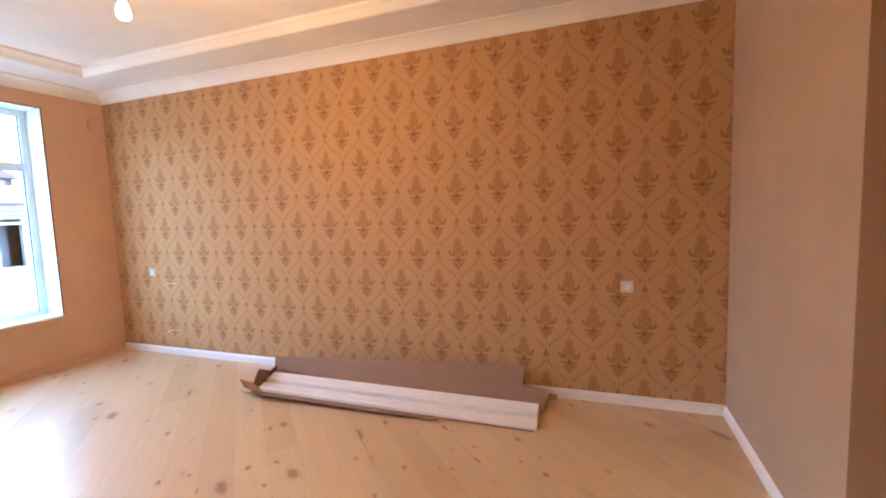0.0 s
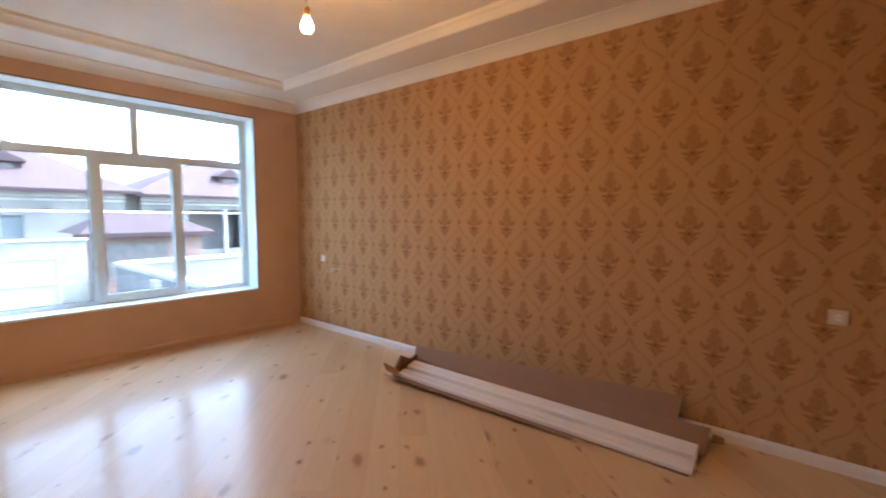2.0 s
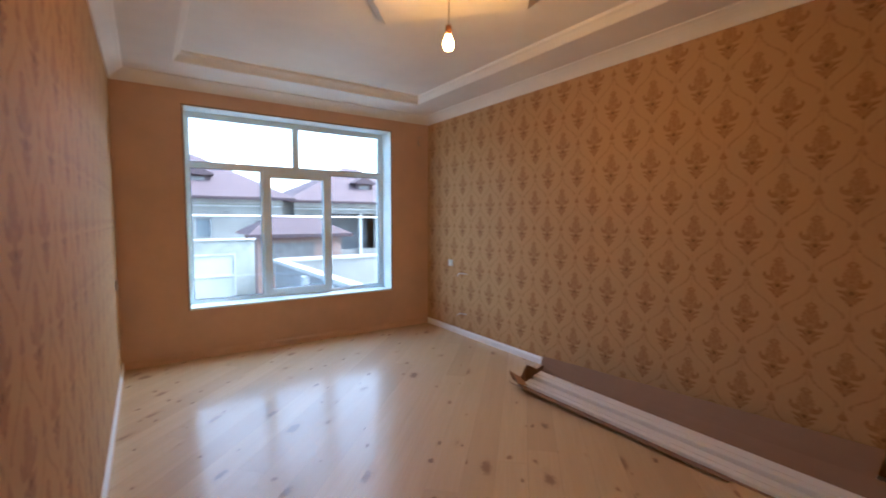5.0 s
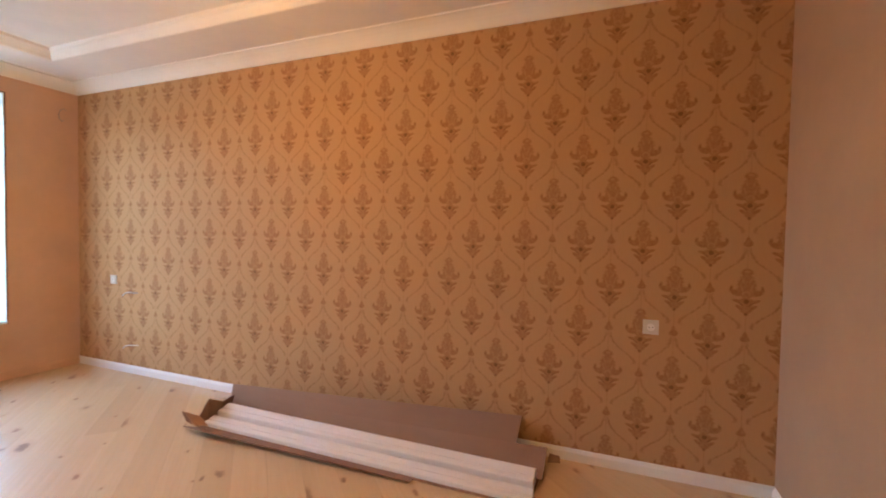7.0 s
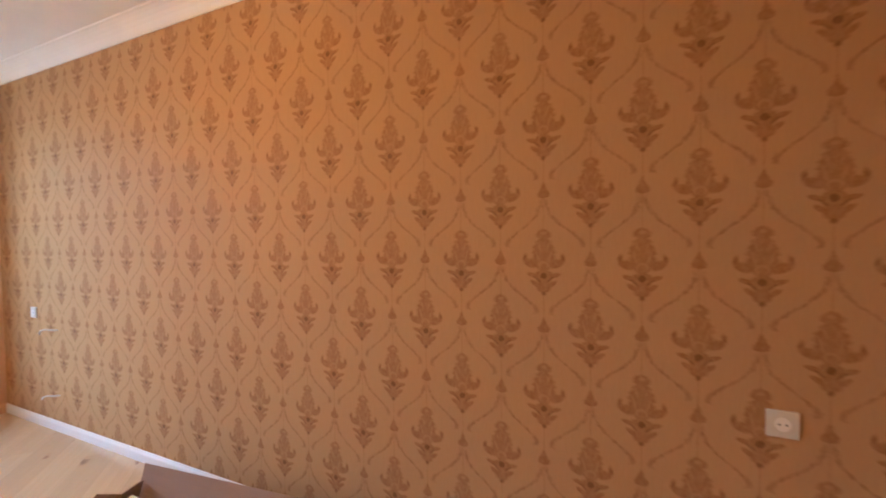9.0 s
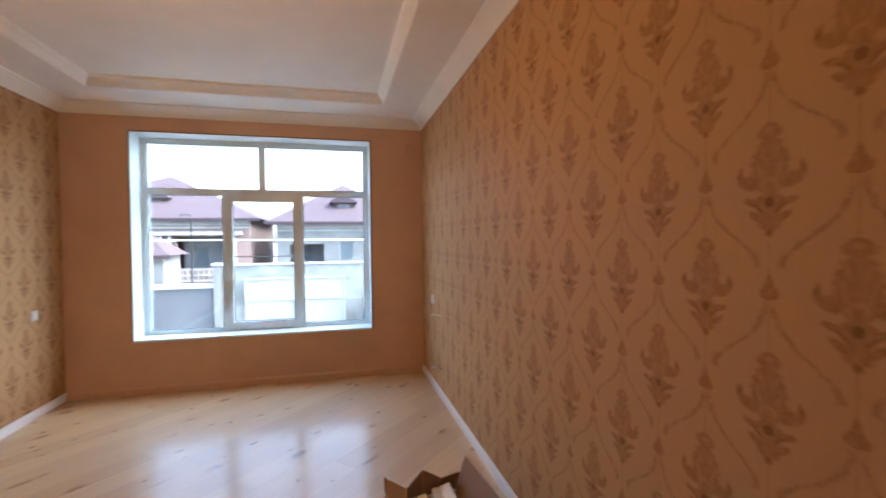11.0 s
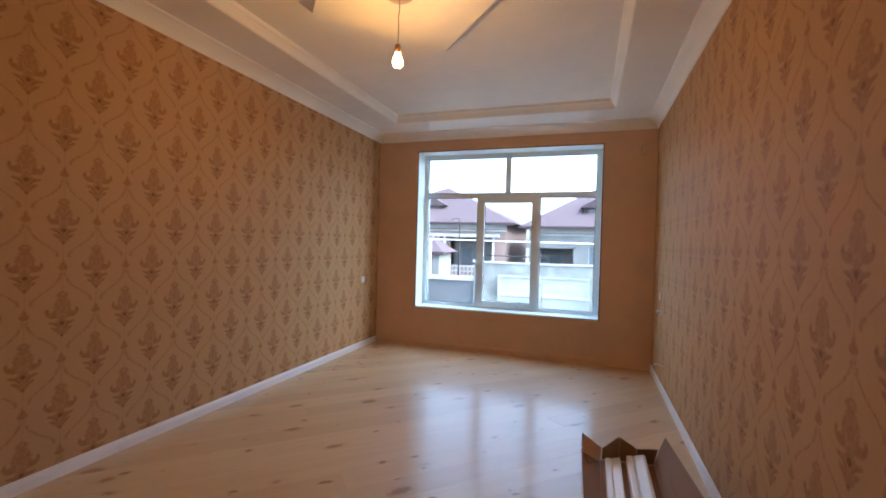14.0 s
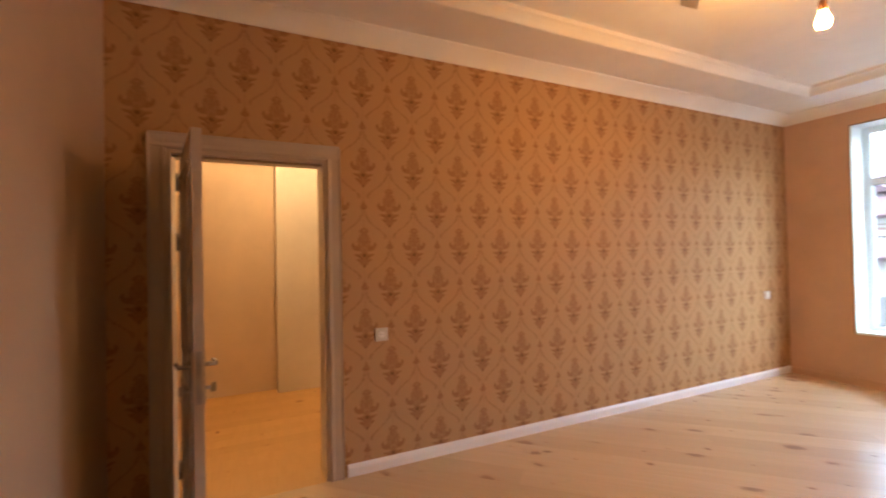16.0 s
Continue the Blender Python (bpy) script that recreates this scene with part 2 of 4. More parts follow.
def pine(name, turn, tint=(1, 1, 1)):
    """Lacquered pale pine boards: grain along the board, brown knots, a shade of its own for each board."""
    n = Nodes(name)
    p = n.map(n.position(), (1, 1, 1), (0, 0, turn))
    r = n.random()
    off = n.join(n.math("MULTIPLY", r, 37.0), n.math("MULTIPLY", r, 11.0), 0.0)
    q = n.vec("ADD", p, off)
    grain = n.noise(n.map(q, (0.9, 24, 1)), 3.0, 5, 0.6, 0.05)
    rings = n.noise(n.map(q, (0.55, 9, 1)), 1.6, 3, 0.55, 0.1)
    def t(c):
        return tuple(a * b for a, b in zip(c, tint))
    col = n.mix(n.ramp(grain, [(0.3, 0.0), (0.72, 1.0)]), t((0.75, 0.575, 0.345)), t((0.70, 0.51, 0.275)))
    col = n.mix(n.ramp(rings, [(0.42, 0.0), (0.66, 0.3)]), col, t((0.61, 0.42, 0.215)))
    col = n.mix(n.math("MULTIPLY", n.ramp(r, [(0.0, 0.0), (0.45, 0.25), (1.0, 1.0)]), 0.6), col, t((0.57, 0.385, 0.195)))
    bent = n.vec("ADD", q, n.vec("MULTIPLY", n.join(n.math("SUBTRACT", n.noise(q, 5.0, 2), 0.5), n.math("SUBTRACT", n.noise(q, 6.3, 2), 0.5), 0.0), (0.16, 0.05, 0.0)))
    wobble = n.math("MULTIPLY_ADD", n.noise(q, 42, 4, 0.7), 0.14, -0.07)
    # large knots with a warm halo, then small dark pips, each of a size of its own
    for sx, sy, rate, big, dark in ((1.7, 3.3, 0.56, 0.14, 0.62), (4.6, 8.0, 0.80, 0.16, 0.7)):
        cell = n.cells(n.map(bent, (sx, sy, 1)), 1.0)
        pick = n.xyz(cell[1])[0]
        size = n.math("MULTIPLY_ADD", n.ramp(pick, [(rate, 0.0), (rate + 0.01, 0.38), (1.0, 1.0)]), big + 0.05, -0.05)
        d = n.math("SUBTRACT", n.math("ADD", cell[0], wobble), size)
        halo = n.ramp(n.math("MULTIPLY_ADD", d, -5.0, 0.5), [(0.0, 0.0), (1.0, 1.0)])
        knot = n.ramp(n.math("MULTIPLY_ADD", d, -16.0, 0.0), [(0.0, 0.0), (1.0, 1.0)])
        live = n.ramp(pick, [(rate, 0.0), (rate + 0.02, 1.0)])
        col = n.mix(n.math("MULTIPLY", n.math("MULTIPLY", halo, live), 0.55), col, t((0.55, 0.30, 0.125)))
        tone = n.mix(n.xyz(cell[1])[1], t((0.36, 0.17, 0.07)), t((0.16, 0.07, 0.03)))
        col = n.mix(n.math("MULTIPLY", n.math("MULTIPLY", knot, live), dark), col, tone)
    brush = n.noise(n.map(q, (1.2, 3.0, 1)), 3.2, 4, 0.6, 0.6)
    n.put(n.bsdf.inputs["Coat Roughness"], n.math("MULTIPLY_ADD", brush, 0.26, 0.0))
    b = n.tree.nodes.new("ShaderNodeBump")
    n.put(b.inputs["Height"], n.math("ADD", brush, n.math("MULTIPLY", n.noise(q, 26, 3, 0.6), 0.25)))
    b.inputs["Strength"].default_value, b.inputs["Distance"].default_value = 0.5, 0.006
    n.tree.links.new(b.outputs[0], n.bsdf.inputs["Coat Normal"])
    return n.set(col, n.math("MULTIPLY_ADD", brush, 0.12, 0.46), coat=0.58, spec=1.0)


def cardboard(name, tone=1.0):
    n = Nodes(name)
    p = n.position()
    flute = n.noise(n.map(p, (4, 220, 4)), 1.0, 1)
    fibre = n.noise(p, 150, 4, 0.7)
    broad = n.noise(p, 3.5, 4)
    col = n.mix(broad, tuple(c * tone for c in (0.30, 0.19, 0.13)), tuple(c * tone for c in (0.37, 0.245, 0.17)))
    col = n.mix(n.math("MULTIPLY", fibre, 0.35), col, (0.25, 0.16, 0.10))
    n.bump(n.math("ADD", flute, fibre), 0.18, 0.002)
    return n.set(col, 0.8, spec=0.2)


def glass(name):
    m = bpy.data.materials.new(name)
    m.use_nodes = True
    t = m.node_tree
    t.nodes.remove(t.nodes["Principled BSDF"])
    out = t.nodes["Material Output"]
    clear, gloss, mixer = t.nodes.new("ShaderNodeBsdfTransparent"), t.nodes.new("ShaderNodeBsdfGlossy"), t.nodes.new("ShaderNodeMixShader")
    clear.inputs[0].default_value = (0.93, 0.96, 0.97, 1)
    gloss.inputs["Roughness"].default_value = 0.01
    mixer.inputs[0].default_value = 0.06
    t.links.new(clear.outputs[0], mixer.inputs[1])
    t.links.new(gloss.outputs[0], mixer.inputs[2])
    t.links.new(mixer.outputs[0], out.inputs[0])
    return m


def brickwork(name, c1, c2, mortar, size=0.24):
    n = Nodes(name)
    x, y, z = n.xyz(n.position())
    b = n.tree.nodes.new("ShaderNodeTexBrick")
    n.put(b.inputs["Vector"], n.join(n.math("ADD", x, y), z, 0.0))
    b.inputs["Color1"].default_value, b.inputs["Color2"].default_value, b.inputs["Mortar"].default_value = (*c1, 1), (*c2, 1), (*mortar, 1)
    b.inputs["Scale"].default_value, b.inputs["Brick Width"].default_value, b.inputs["Row Height"].default_value = 1.0, size * 1.6, size * 0.8
    b.inputs["Mortar Size"].default_value = 0.012
    col = n.mix(n.math("MULTIPLY", n.noise(n.position(), 1.5, 5), 0.5), b.outputs[0], mortar)
    n.bump(b.outputs[1], -0.3, 0.01)
    return n.set(col, 0.85)


def roofing(name, colour):
    n = Nodes(name)
    p = n.position()
    x, y, z = n.xyz(p)
    rib = n.math("PINGPONG", n.math("ADD", x, y), 0.18)
    broad = n.noise(p, 0.8, 5)
    col = n.mix(broad, colour, tuple(c * 0.7 for c in colour))
    n.bump(rib, 0.4, 0.03)
    return n.set(col, 0.8, spec=0.12)


M = {
    "paper_right": wallpaper("wallpaper_right", "y", 1.396, 1.343),
    "paper_left": wallpaper("wallpaper_left", "y", 2.036, 1.15),
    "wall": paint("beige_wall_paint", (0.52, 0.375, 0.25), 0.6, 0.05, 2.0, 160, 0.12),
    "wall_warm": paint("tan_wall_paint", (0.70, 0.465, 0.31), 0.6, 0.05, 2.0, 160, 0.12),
    "hall": paint("hall_wall_paint", (0.77, 0.62, 0.46), 0.6, 0.04, 2.0, 160, 0.1),
    "hall_pier": paint("white_hall_paint", (0.80, 0.755, 0.69), 0.6, 0.04, 2.0, 160, 0.1),
    "seal": paint("beige_rubber_seal", (0.36, 0.29, 0.22), 0.6),
    "ceiling": paint("ceiling_paint", (0.90, 0.88, 0.82), 0.55, 0.03, 1.5, 140, 0.06),
    "panel": paint("ceiling_panel_paint", (0.89, 0.87, 0.80), 0.5, 0.03, 1.5, 140, 0.05),
    "trim": paint("white_trim", (0.88, 0.875, 0.86), 0.35, 0.015, 2.0, 60, 0.0),
    # the window's cold glare is mixed as blue into these two whites
    "pvc": paint("white_plastic_daylight_blue", (0.74, 0.86, 0.90), 0.3, 0.02, 3.0, 90, 0.02),
    "reveal": paint("white_plaster_daylight_blue", (0.80, 0.90, 0.93), 0.5, 0.04, 3.0, 120, 0.06),
    "gasket": paint("black_rubber", (0.03, 0.03, 0.032), 0.6),
    "edge": paint("dark_brown_edging", (0.11, 0.06, 0.035), 0.5, 0.1),
    "door": paint("cream_door_lacquer", (0.55, 0.465, 0.37), 0.35, 0.05, 2.0, 80, 0.03),
    "steel": paint("brushed_steel", (0.42, 0.39, 0.36), 0.35, 0.1, 10, 200, 0.05, 1.0),
    "socket": paint("white_socket_plastic", (0.70, 0.68, 0.63), 0.3, 0.02),
    "cable": paint("grey_cable", (0.45, 0.40, 0.35), 0.5, 0.1),
    "brown": paint("brown_bakelite", (0.30, 0.14, 0.07), 0.35, 0.1),
    "card": cardboard("brown_cardboard"),
    "card_pale": cardboard("pale_cardboard", 1.55),
    "pine": pine("pine_floor", -45),
    "pine_hall": pine("hall_pine_floor", 0, (1.04, 0.86, 0.52)),
    "under": paint("dark_joint", (0.16, 0.09, 0.05), 0.8),
    "glass": glass("window_glass"),
    "bulb": glowing("bulb_glow", BULB_COLOUR, BULB_GLOW),
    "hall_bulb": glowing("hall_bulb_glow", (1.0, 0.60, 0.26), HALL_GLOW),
    "render": paint("pale_render", (0.235, 0.235, 0.225), 0.85, 0.18, 0.5, 14, 0.3),
    "render_grey": paint("grey_render", (0.22, 0.225, 0.23), 0.85, 0.14, 0.6, 14, 0.3),
    "cement": paint("dark_cement_render", (0.12, 0.125, 0.135), 0.85, 0.12, 0.7, 14, 0.3),
    "white_out": paint("white_outdoor_paint", (0.40, 0.41, 0.405), 0.6, 0.10, 1.2, 20, 0.1),
    "gate": paint("white_gate_steel", (0.37, 0.385, 0.375), 0.5, 0.07, 1.0, 20, 0.05),
    "roof": roofing("red_metal_roof", (0.098, 0.074, 0.083)),
    "roof_dark": roofing("dark_red_roof", (0.075, 0.056, 0.063)),
    "brick": brickwork("red_brick", (0.20, 0.105, 0.088), (0.24, 0.135, 0.11), (0.26, 0.235, 0.22)),
    "stone": paint("stained_pale_render", (0.28, 0.29, 0.27), 0.85, 0.24, 1.3, 16, 0.3),
    "dark_glass": paint("dark_window_glass", (0.15, 0.18, 0.20), 0.1, 0.1),
    "dark": paint("dark_interior", (0.17, 0.165, 0.165), 0.8, 0.2),
    "asphalt": paint("street_ground", (0.16, 0.15, 0.14), 0.9, 0.25, 0.4, 10, 0.4),
    "pipe": paint("white_gas_pipe", (0.75, 0.75, 0.74), 0.4, 0.05),
    "turquoise": paint("turquoise_plastic", (0.20, 0.55, 0.55), 0.5, 0.08),
}

# ---- mesh helpers ----


def slab(bm, x0, y0, z0, x1, y1, z1, m=None):
    """A box between two corners, with an optional pose."""
    vs = [bm.verts.new((x, y, z)) for x in (x0, x1) for y in (y0, y1) for z in (z0, z1)]
    for f in ((0, 1, 3, 2), (4, 6, 7, 5), (0, 4, 5, 1), (2, 3, 7, 6), (0, 2, 6, 4), (1, 5, 7, 3)):
        bm.faces.new([vs[i] for i in f])
    if m is not None:
        bmesh.ops.transform(bm, matrix=m, verts=vs)
    return vs


def soften(bm, width=0.003, segments=2):
    bmesh.ops.bevel(bm, geom=[e for e in bm.edges if e.is_manifold and e.calc_face_angle(0) > 0.5], offset=width, segments=segments, affect="EDGES", clamp_overlap=True)


def rod(bm, points, radius, sides=8, cap=True):
    """A tube along a line of points."""
    rings = []
    pts = [Vector(p) for p in points]
    for i, p in enumerate(pts):
        d = (pts[min(i + 1, len(pts) - 1)] - pts[max(i - 1, 0)]).normalized()
        side = d.cross(Vector((0, 0, 1)) if abs(d.z) < 0.9 else Vector((1, 0, 0))).normalized()
        up = side.cross(d)
        r = radius(i / (len(pts) - 1)) if callable(radius) else radius
        rings.append([bm.verts.new(p + r * (math.cos(a) * side + math.sin(a) * up)) for a in (2 * math.pi * k / sides for k in range(sides))])
    for a, b in zip(rings, rings[1:]):
        for k in range(sides):
            bm.faces.new((a[k], a[(k + 1) % sides], b[(k + 1) % sides], b[k])).smooth = True
    if cap:
        bm.faces.new(rings[0][::-1])
        bm.faces.new(rings[-1])


def lathe(bm, profile, centre, sides=24):
    """A turned shape about an upright axis, from (radius, height) pairs."""
    rings = [[bm.verts.new((centre[0] + r * math.cos(a), centre[1] + r * math.sin(a), centre[2] + h)) for a in (2 * math.pi * k / sides for k in range(sides))] for r, h in profile]
    for a, b in zip(rings, rings[1:]):
        for k in range(sides):
            bm.faces.new((a[k], a[(k + 1) % sides], b[(k + 1) % sides], b[k])).smooth = True
    bm.faces.new(rings[0][::-1])
    bm.faces.new(rings[-1])


def extrude(bm, outline, place, length):
    """A closed outline of (a, b) pairs, put into space by place(a, b, s) at s = 0 and s = length."""
    one = [bm.verts.new(place(a, b, 0)) for a, b in outline]
    two = [bm.verts.new(place(a, b, length)) for a, b in outline]
    k = len(outline)
    for i in range(k):
        bm.faces.new((one[i], one[(i + 1) % k], two[(i + 1) % k], two[i]))
    bm.faces.new(one[::-1])
    bm.faces.new(two)


def finish(bm, name):
    bmesh.ops.recalc_face_normals(bm, faces=bm.faces)
    me = bpy.data.meshes.new(name)
    bm.to_mesh(me)
    bm.free()
    return me


def thing(name, bm, material, label="", category="", kind="", group=""):
    me = finish(bm, name)
    me.materials.append(material)
    return tagged(new(name, me), label, category, group, kind)


def holder(name, place, label, category, group=""):
    ob = tagged(new(name), label, category, group)
    ob.empty_display_size = 0.1
    ob.matrix_world = place if isinstance(place, Matrix) else Matrix.Translation(place)
    return ob


def part(name, bm, material, parent, label=""):
    """Links a bmesh, in the parent's own space, as one mesh under it."""
    me = finish(bm, name)
    me.materials.append(material)
    ob = new(name, me)
    ob.parent = parent
    if label:
        ob["label"] = label
    return ob


def world_part(name, bm, material, parent, label=""):
    """The same, with the bmesh in world space."""
    m = Matrix.Identity(4)
    up = parent
    while up is not None:
        m = up.matrix_basis @ m
        up = up.parent
    bmesh.ops.transform(bm, matrix=m.inverted(), verts=bm.verts)
    return part(name, bm, material, parent, label)


def structure(name, boxes, material, label, category="wall"):
    bm = bmesh.new()
    for b in boxes:
        slab(bm, *b)
    return thing(name, bm, material, label, category, "structure")


# ---- walls ----
T = 0.2
wl = structure("wall_left", [(-T, B - T, -0.1, 0, DOOR[0], TOP), (-T, DOOR[0], DOOR[2], 0, DOOR[1], TOP), (-T, DOOR[1], -0.1, 0, L + 0.35, TOP), (-T, DOOR[0], -0.1, 0, DOOR[1], -0.02)],
               M["hall"], "long wall papered in cream and brown damask", "wall")
wl.data.materials.append(M["paper_left"])
for f in wl.data.polygons:
    if f.normal.x > 0.9:
        f.material_index = 1
wr = structure("wall_right", [(W, B - T, -0.1, W + T, L + 0.35, TOP)], M["paper_right"], "long wall papered in cream and brown damask", "wall")
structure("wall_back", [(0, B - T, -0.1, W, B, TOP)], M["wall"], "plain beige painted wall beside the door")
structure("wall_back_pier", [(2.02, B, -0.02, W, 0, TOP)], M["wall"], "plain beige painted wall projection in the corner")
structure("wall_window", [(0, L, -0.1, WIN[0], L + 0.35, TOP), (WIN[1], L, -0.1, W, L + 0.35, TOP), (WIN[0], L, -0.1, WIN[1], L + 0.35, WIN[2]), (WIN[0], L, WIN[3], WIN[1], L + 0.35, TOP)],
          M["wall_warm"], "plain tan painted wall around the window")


def rings(bm, profile):
    """A moulding that runs round the room: (distance from the walls, height) pairs, mitred at the corners."""
    loops = []
    for d, z in profile:
        e = d + 0.05 * max(0, d - 0.4) / 0.1 if d > 0.4 else d
        loops.append([bm.verts.new(c) for c in ((d, B + d, z), (W - d, B + d, z), (W - d, L - e, z), (d, L - e, z))])
    for a, b in zip(loops, loops[1:]):
        for k in range(4):
            bm.faces.new((a[k], a[(k + 1) % 4], b[(k + 1) % 4], b[k]))
    return loops


bm = bmesh.new()
rings(bm, [(0.0005, H), (0.010, H), (0.012, H + 0.008), (0.020, H + 0.022), (0.036, H + 0.042), (0.056, H + 0.060), (0.080, H + 0.076), (0.100, H + 0.086), (0.112, H + 0.090), (0.116, SOFFIT + 0.001)])
thing("cornice", bm, M["ceiling"], "white plaster cornice running round the room", "cornice", "structure")
bm = bmesh.new()
inner = rings(bm, [(0.10, SOFFIT), (0.485, SOFFIT), (0.495, SOFFIT + 0.003), (0.502, SOFFIT + 0.012), (0.512, SOFFIT + 0.03), (0.528, SOFFIT + 0.05), (0.545, SOFFIT + 0.062), (0.55, TOP)])
bm.faces.new(inner[-1])
slab(bm, -T, B - T, TOP + 0.002, W + T, L + 0.35, TOP + 0.15)
thing("ceiling", bm, M["ceiling"], "white painted tray ceiling with a stepped soffit", "ceiling", "structure")

# a shallow lozenge with sloping edges in the middle of the ceiling
bm = bmesh.new()
low = [bm.verts.new(c) for c in ((1.07, 3.0, 2.90), (1.73, 2.24, 2.90), (2.40, 3.03, 2.90), (1.725, 3.78, 2.90))]
high = [bm.verts.new(c) for c in ((0.96, 3.0, TOP - 0.001), (1.73, 2.11, TOP - 0.001), (2.51, 3.03, TOP - 0.001), (1.725, 3.91, TOP - 0.001))]
bm.faces.new(low)
for k in range(4):
    bm.faces.new((low[k], low[(k + 1) % 4], high[(k + 1) % 4], high[k]))
thing("ceiling_lozenge", bm, M["panel"], "white lozenge-shaped raised ceiling panel with sloping edges", "ceiling", "structure")

# skirting
SK = [(0, 0), (0.014, 0), (0.014, 0.052), (0.011, 0.06), (0.007, 0.066), (0.004, 0.074), (0, 0.076)]


def skirting(name, material, label, a, b, into):
    a, b, into = Vector(a), Vector(b), Vector(into)
    bm = bmesh.new()
    extrude(bm, SK, lambda d, z, s: a.lerp(b, s) + into * d + Vector((0, 0, z)), 1)
    thing(name, bm, material, label, "baseboard", "structure")


skirting("baseboard_right", M["trim"], "white moulded skirting board along the papered wall", (W, 0, 0), (W, L, 0), (-1, 0, 0))
skirting("baseboard_left", M["trim"], "white moulded skirting board along the papered wall", (0, DOOR[1] + 0.1, 0), (0, L, 0), (1, 0, 0))
skirting("baseboard_left_corner", M["trim"], "short white skirting board beside the door", (0, B, 0), (0, DOOR[0] - 0.1, 0), (1, 0, 0))
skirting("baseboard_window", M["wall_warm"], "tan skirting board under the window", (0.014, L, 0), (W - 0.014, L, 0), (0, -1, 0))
skirting("baseboard_back", M["trim"], "white skirting board along the plain wall", (2.02, 0, 0), (W - 0.014, 0, 0), (0, 1, 0))
skirting("baseboard_back_recess", M["trim"], "white skirting board along the plain wall", (0.014, B, 0), (2.02, B, 0), (0, 1, 0))

# ---- window ----
win = holder("window_1", ((WIN[0] + WIN[1]) / 2, L + 0.24, WIN[2]), "wide white plastic window with fixed lights and a middle sash", "window")
win["kind"] = "structure"
FY0, FY1 = L + 0.235, L + 0.305
FR = 0.065


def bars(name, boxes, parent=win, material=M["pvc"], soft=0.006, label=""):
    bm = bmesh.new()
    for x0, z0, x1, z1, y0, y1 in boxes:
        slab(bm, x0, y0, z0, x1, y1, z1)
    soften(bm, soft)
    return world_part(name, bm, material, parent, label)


x0, x1, z0, z1 = WIN
TR0, TR1 = 2.045, 2.11
MX = 1.79
SX0, SX1 = 1.395, 2.205
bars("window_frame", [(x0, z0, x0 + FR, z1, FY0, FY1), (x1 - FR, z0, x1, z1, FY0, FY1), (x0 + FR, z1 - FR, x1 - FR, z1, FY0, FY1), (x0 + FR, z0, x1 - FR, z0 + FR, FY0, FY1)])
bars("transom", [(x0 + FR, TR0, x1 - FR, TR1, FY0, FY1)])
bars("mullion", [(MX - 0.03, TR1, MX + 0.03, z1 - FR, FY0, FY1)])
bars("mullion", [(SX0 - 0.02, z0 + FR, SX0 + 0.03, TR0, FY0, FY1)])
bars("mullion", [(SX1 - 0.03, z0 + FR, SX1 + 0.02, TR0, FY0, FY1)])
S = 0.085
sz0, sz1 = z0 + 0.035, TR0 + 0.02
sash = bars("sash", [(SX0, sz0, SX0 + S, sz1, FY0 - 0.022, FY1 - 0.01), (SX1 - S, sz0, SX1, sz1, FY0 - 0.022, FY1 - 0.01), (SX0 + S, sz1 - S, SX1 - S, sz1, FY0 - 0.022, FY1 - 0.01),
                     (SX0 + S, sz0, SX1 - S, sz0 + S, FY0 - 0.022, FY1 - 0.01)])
bm = bmesh.new()
slab(bm, SX0 + 0.025, FY0 - 0.032, 1.22, SX0 + 0.055, FY0 - 0.022, 1.30)
rod(bm, [(SX0 + 0.04, FY0 - 0.03, 1.26), (SX0 + 0.04, FY0 - 0.06, 1.26)], 0.009)
slab(bm, SX0 + 0.03, FY0 - 0.068, 1.15, SX0 + 0.05, FY0 - 0.055, 1.27)
soften(bm, 0.002)
me = finish(bm, "sash_handle")
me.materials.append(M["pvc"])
hd = new("sash_handle", me)
hd.parent = sash
hd.matrix_parent_inverse = Matrix.Translation(-win.matrix_basis.translation)
for name, gx0, gz0, gx1, gz1 in (("pane", x0 + FR, TR1, MX - 0.03, z1 - FR), ("pane", MX + 0.03, TR1, x1 - FR, z1 - FR), ("pane", x0 + FR, z0 + FR, SX0 - 0.02, TR0),
                                 ("pane", SX1 + 0.02, z0 + FR, x1 - FR, TR0), ("pane", SX0 + S, sz0 + S, SX1 - S, sz1 - S)):
    bm = bmesh.new()
    slab(bm, gx0 + 0.001, L + 0.262, gz0 + 0.001, gx1 - 0.001, L + 0.274, gz1 - 0.001)
    g = world_part(name, bm, M["glass"], win)
    g.visible_shadow = False
    bm = bmesh.new()
    for bx in ((gx0 + 0.001, gz0 + 0.001, gx0 + 0.007, gz1 - 0.001), (gx1 - 0.007, gz0 + 0.001, gx1 - 0.001, gz1 - 0.001), (gx0 + 0.007, gz0 + 0.001, gx1 - 0.007, gz0 + 0.007), (gx0 + 0.007, gz1 - 0.007, gx1 - 0.007, gz1 - 0.001)):
        slab(bm, bx[0], L + 0.252, bx[1], bx[2], L + 0.262, bx[3])
    world_part("gasket", bm, M["gasket"], win)
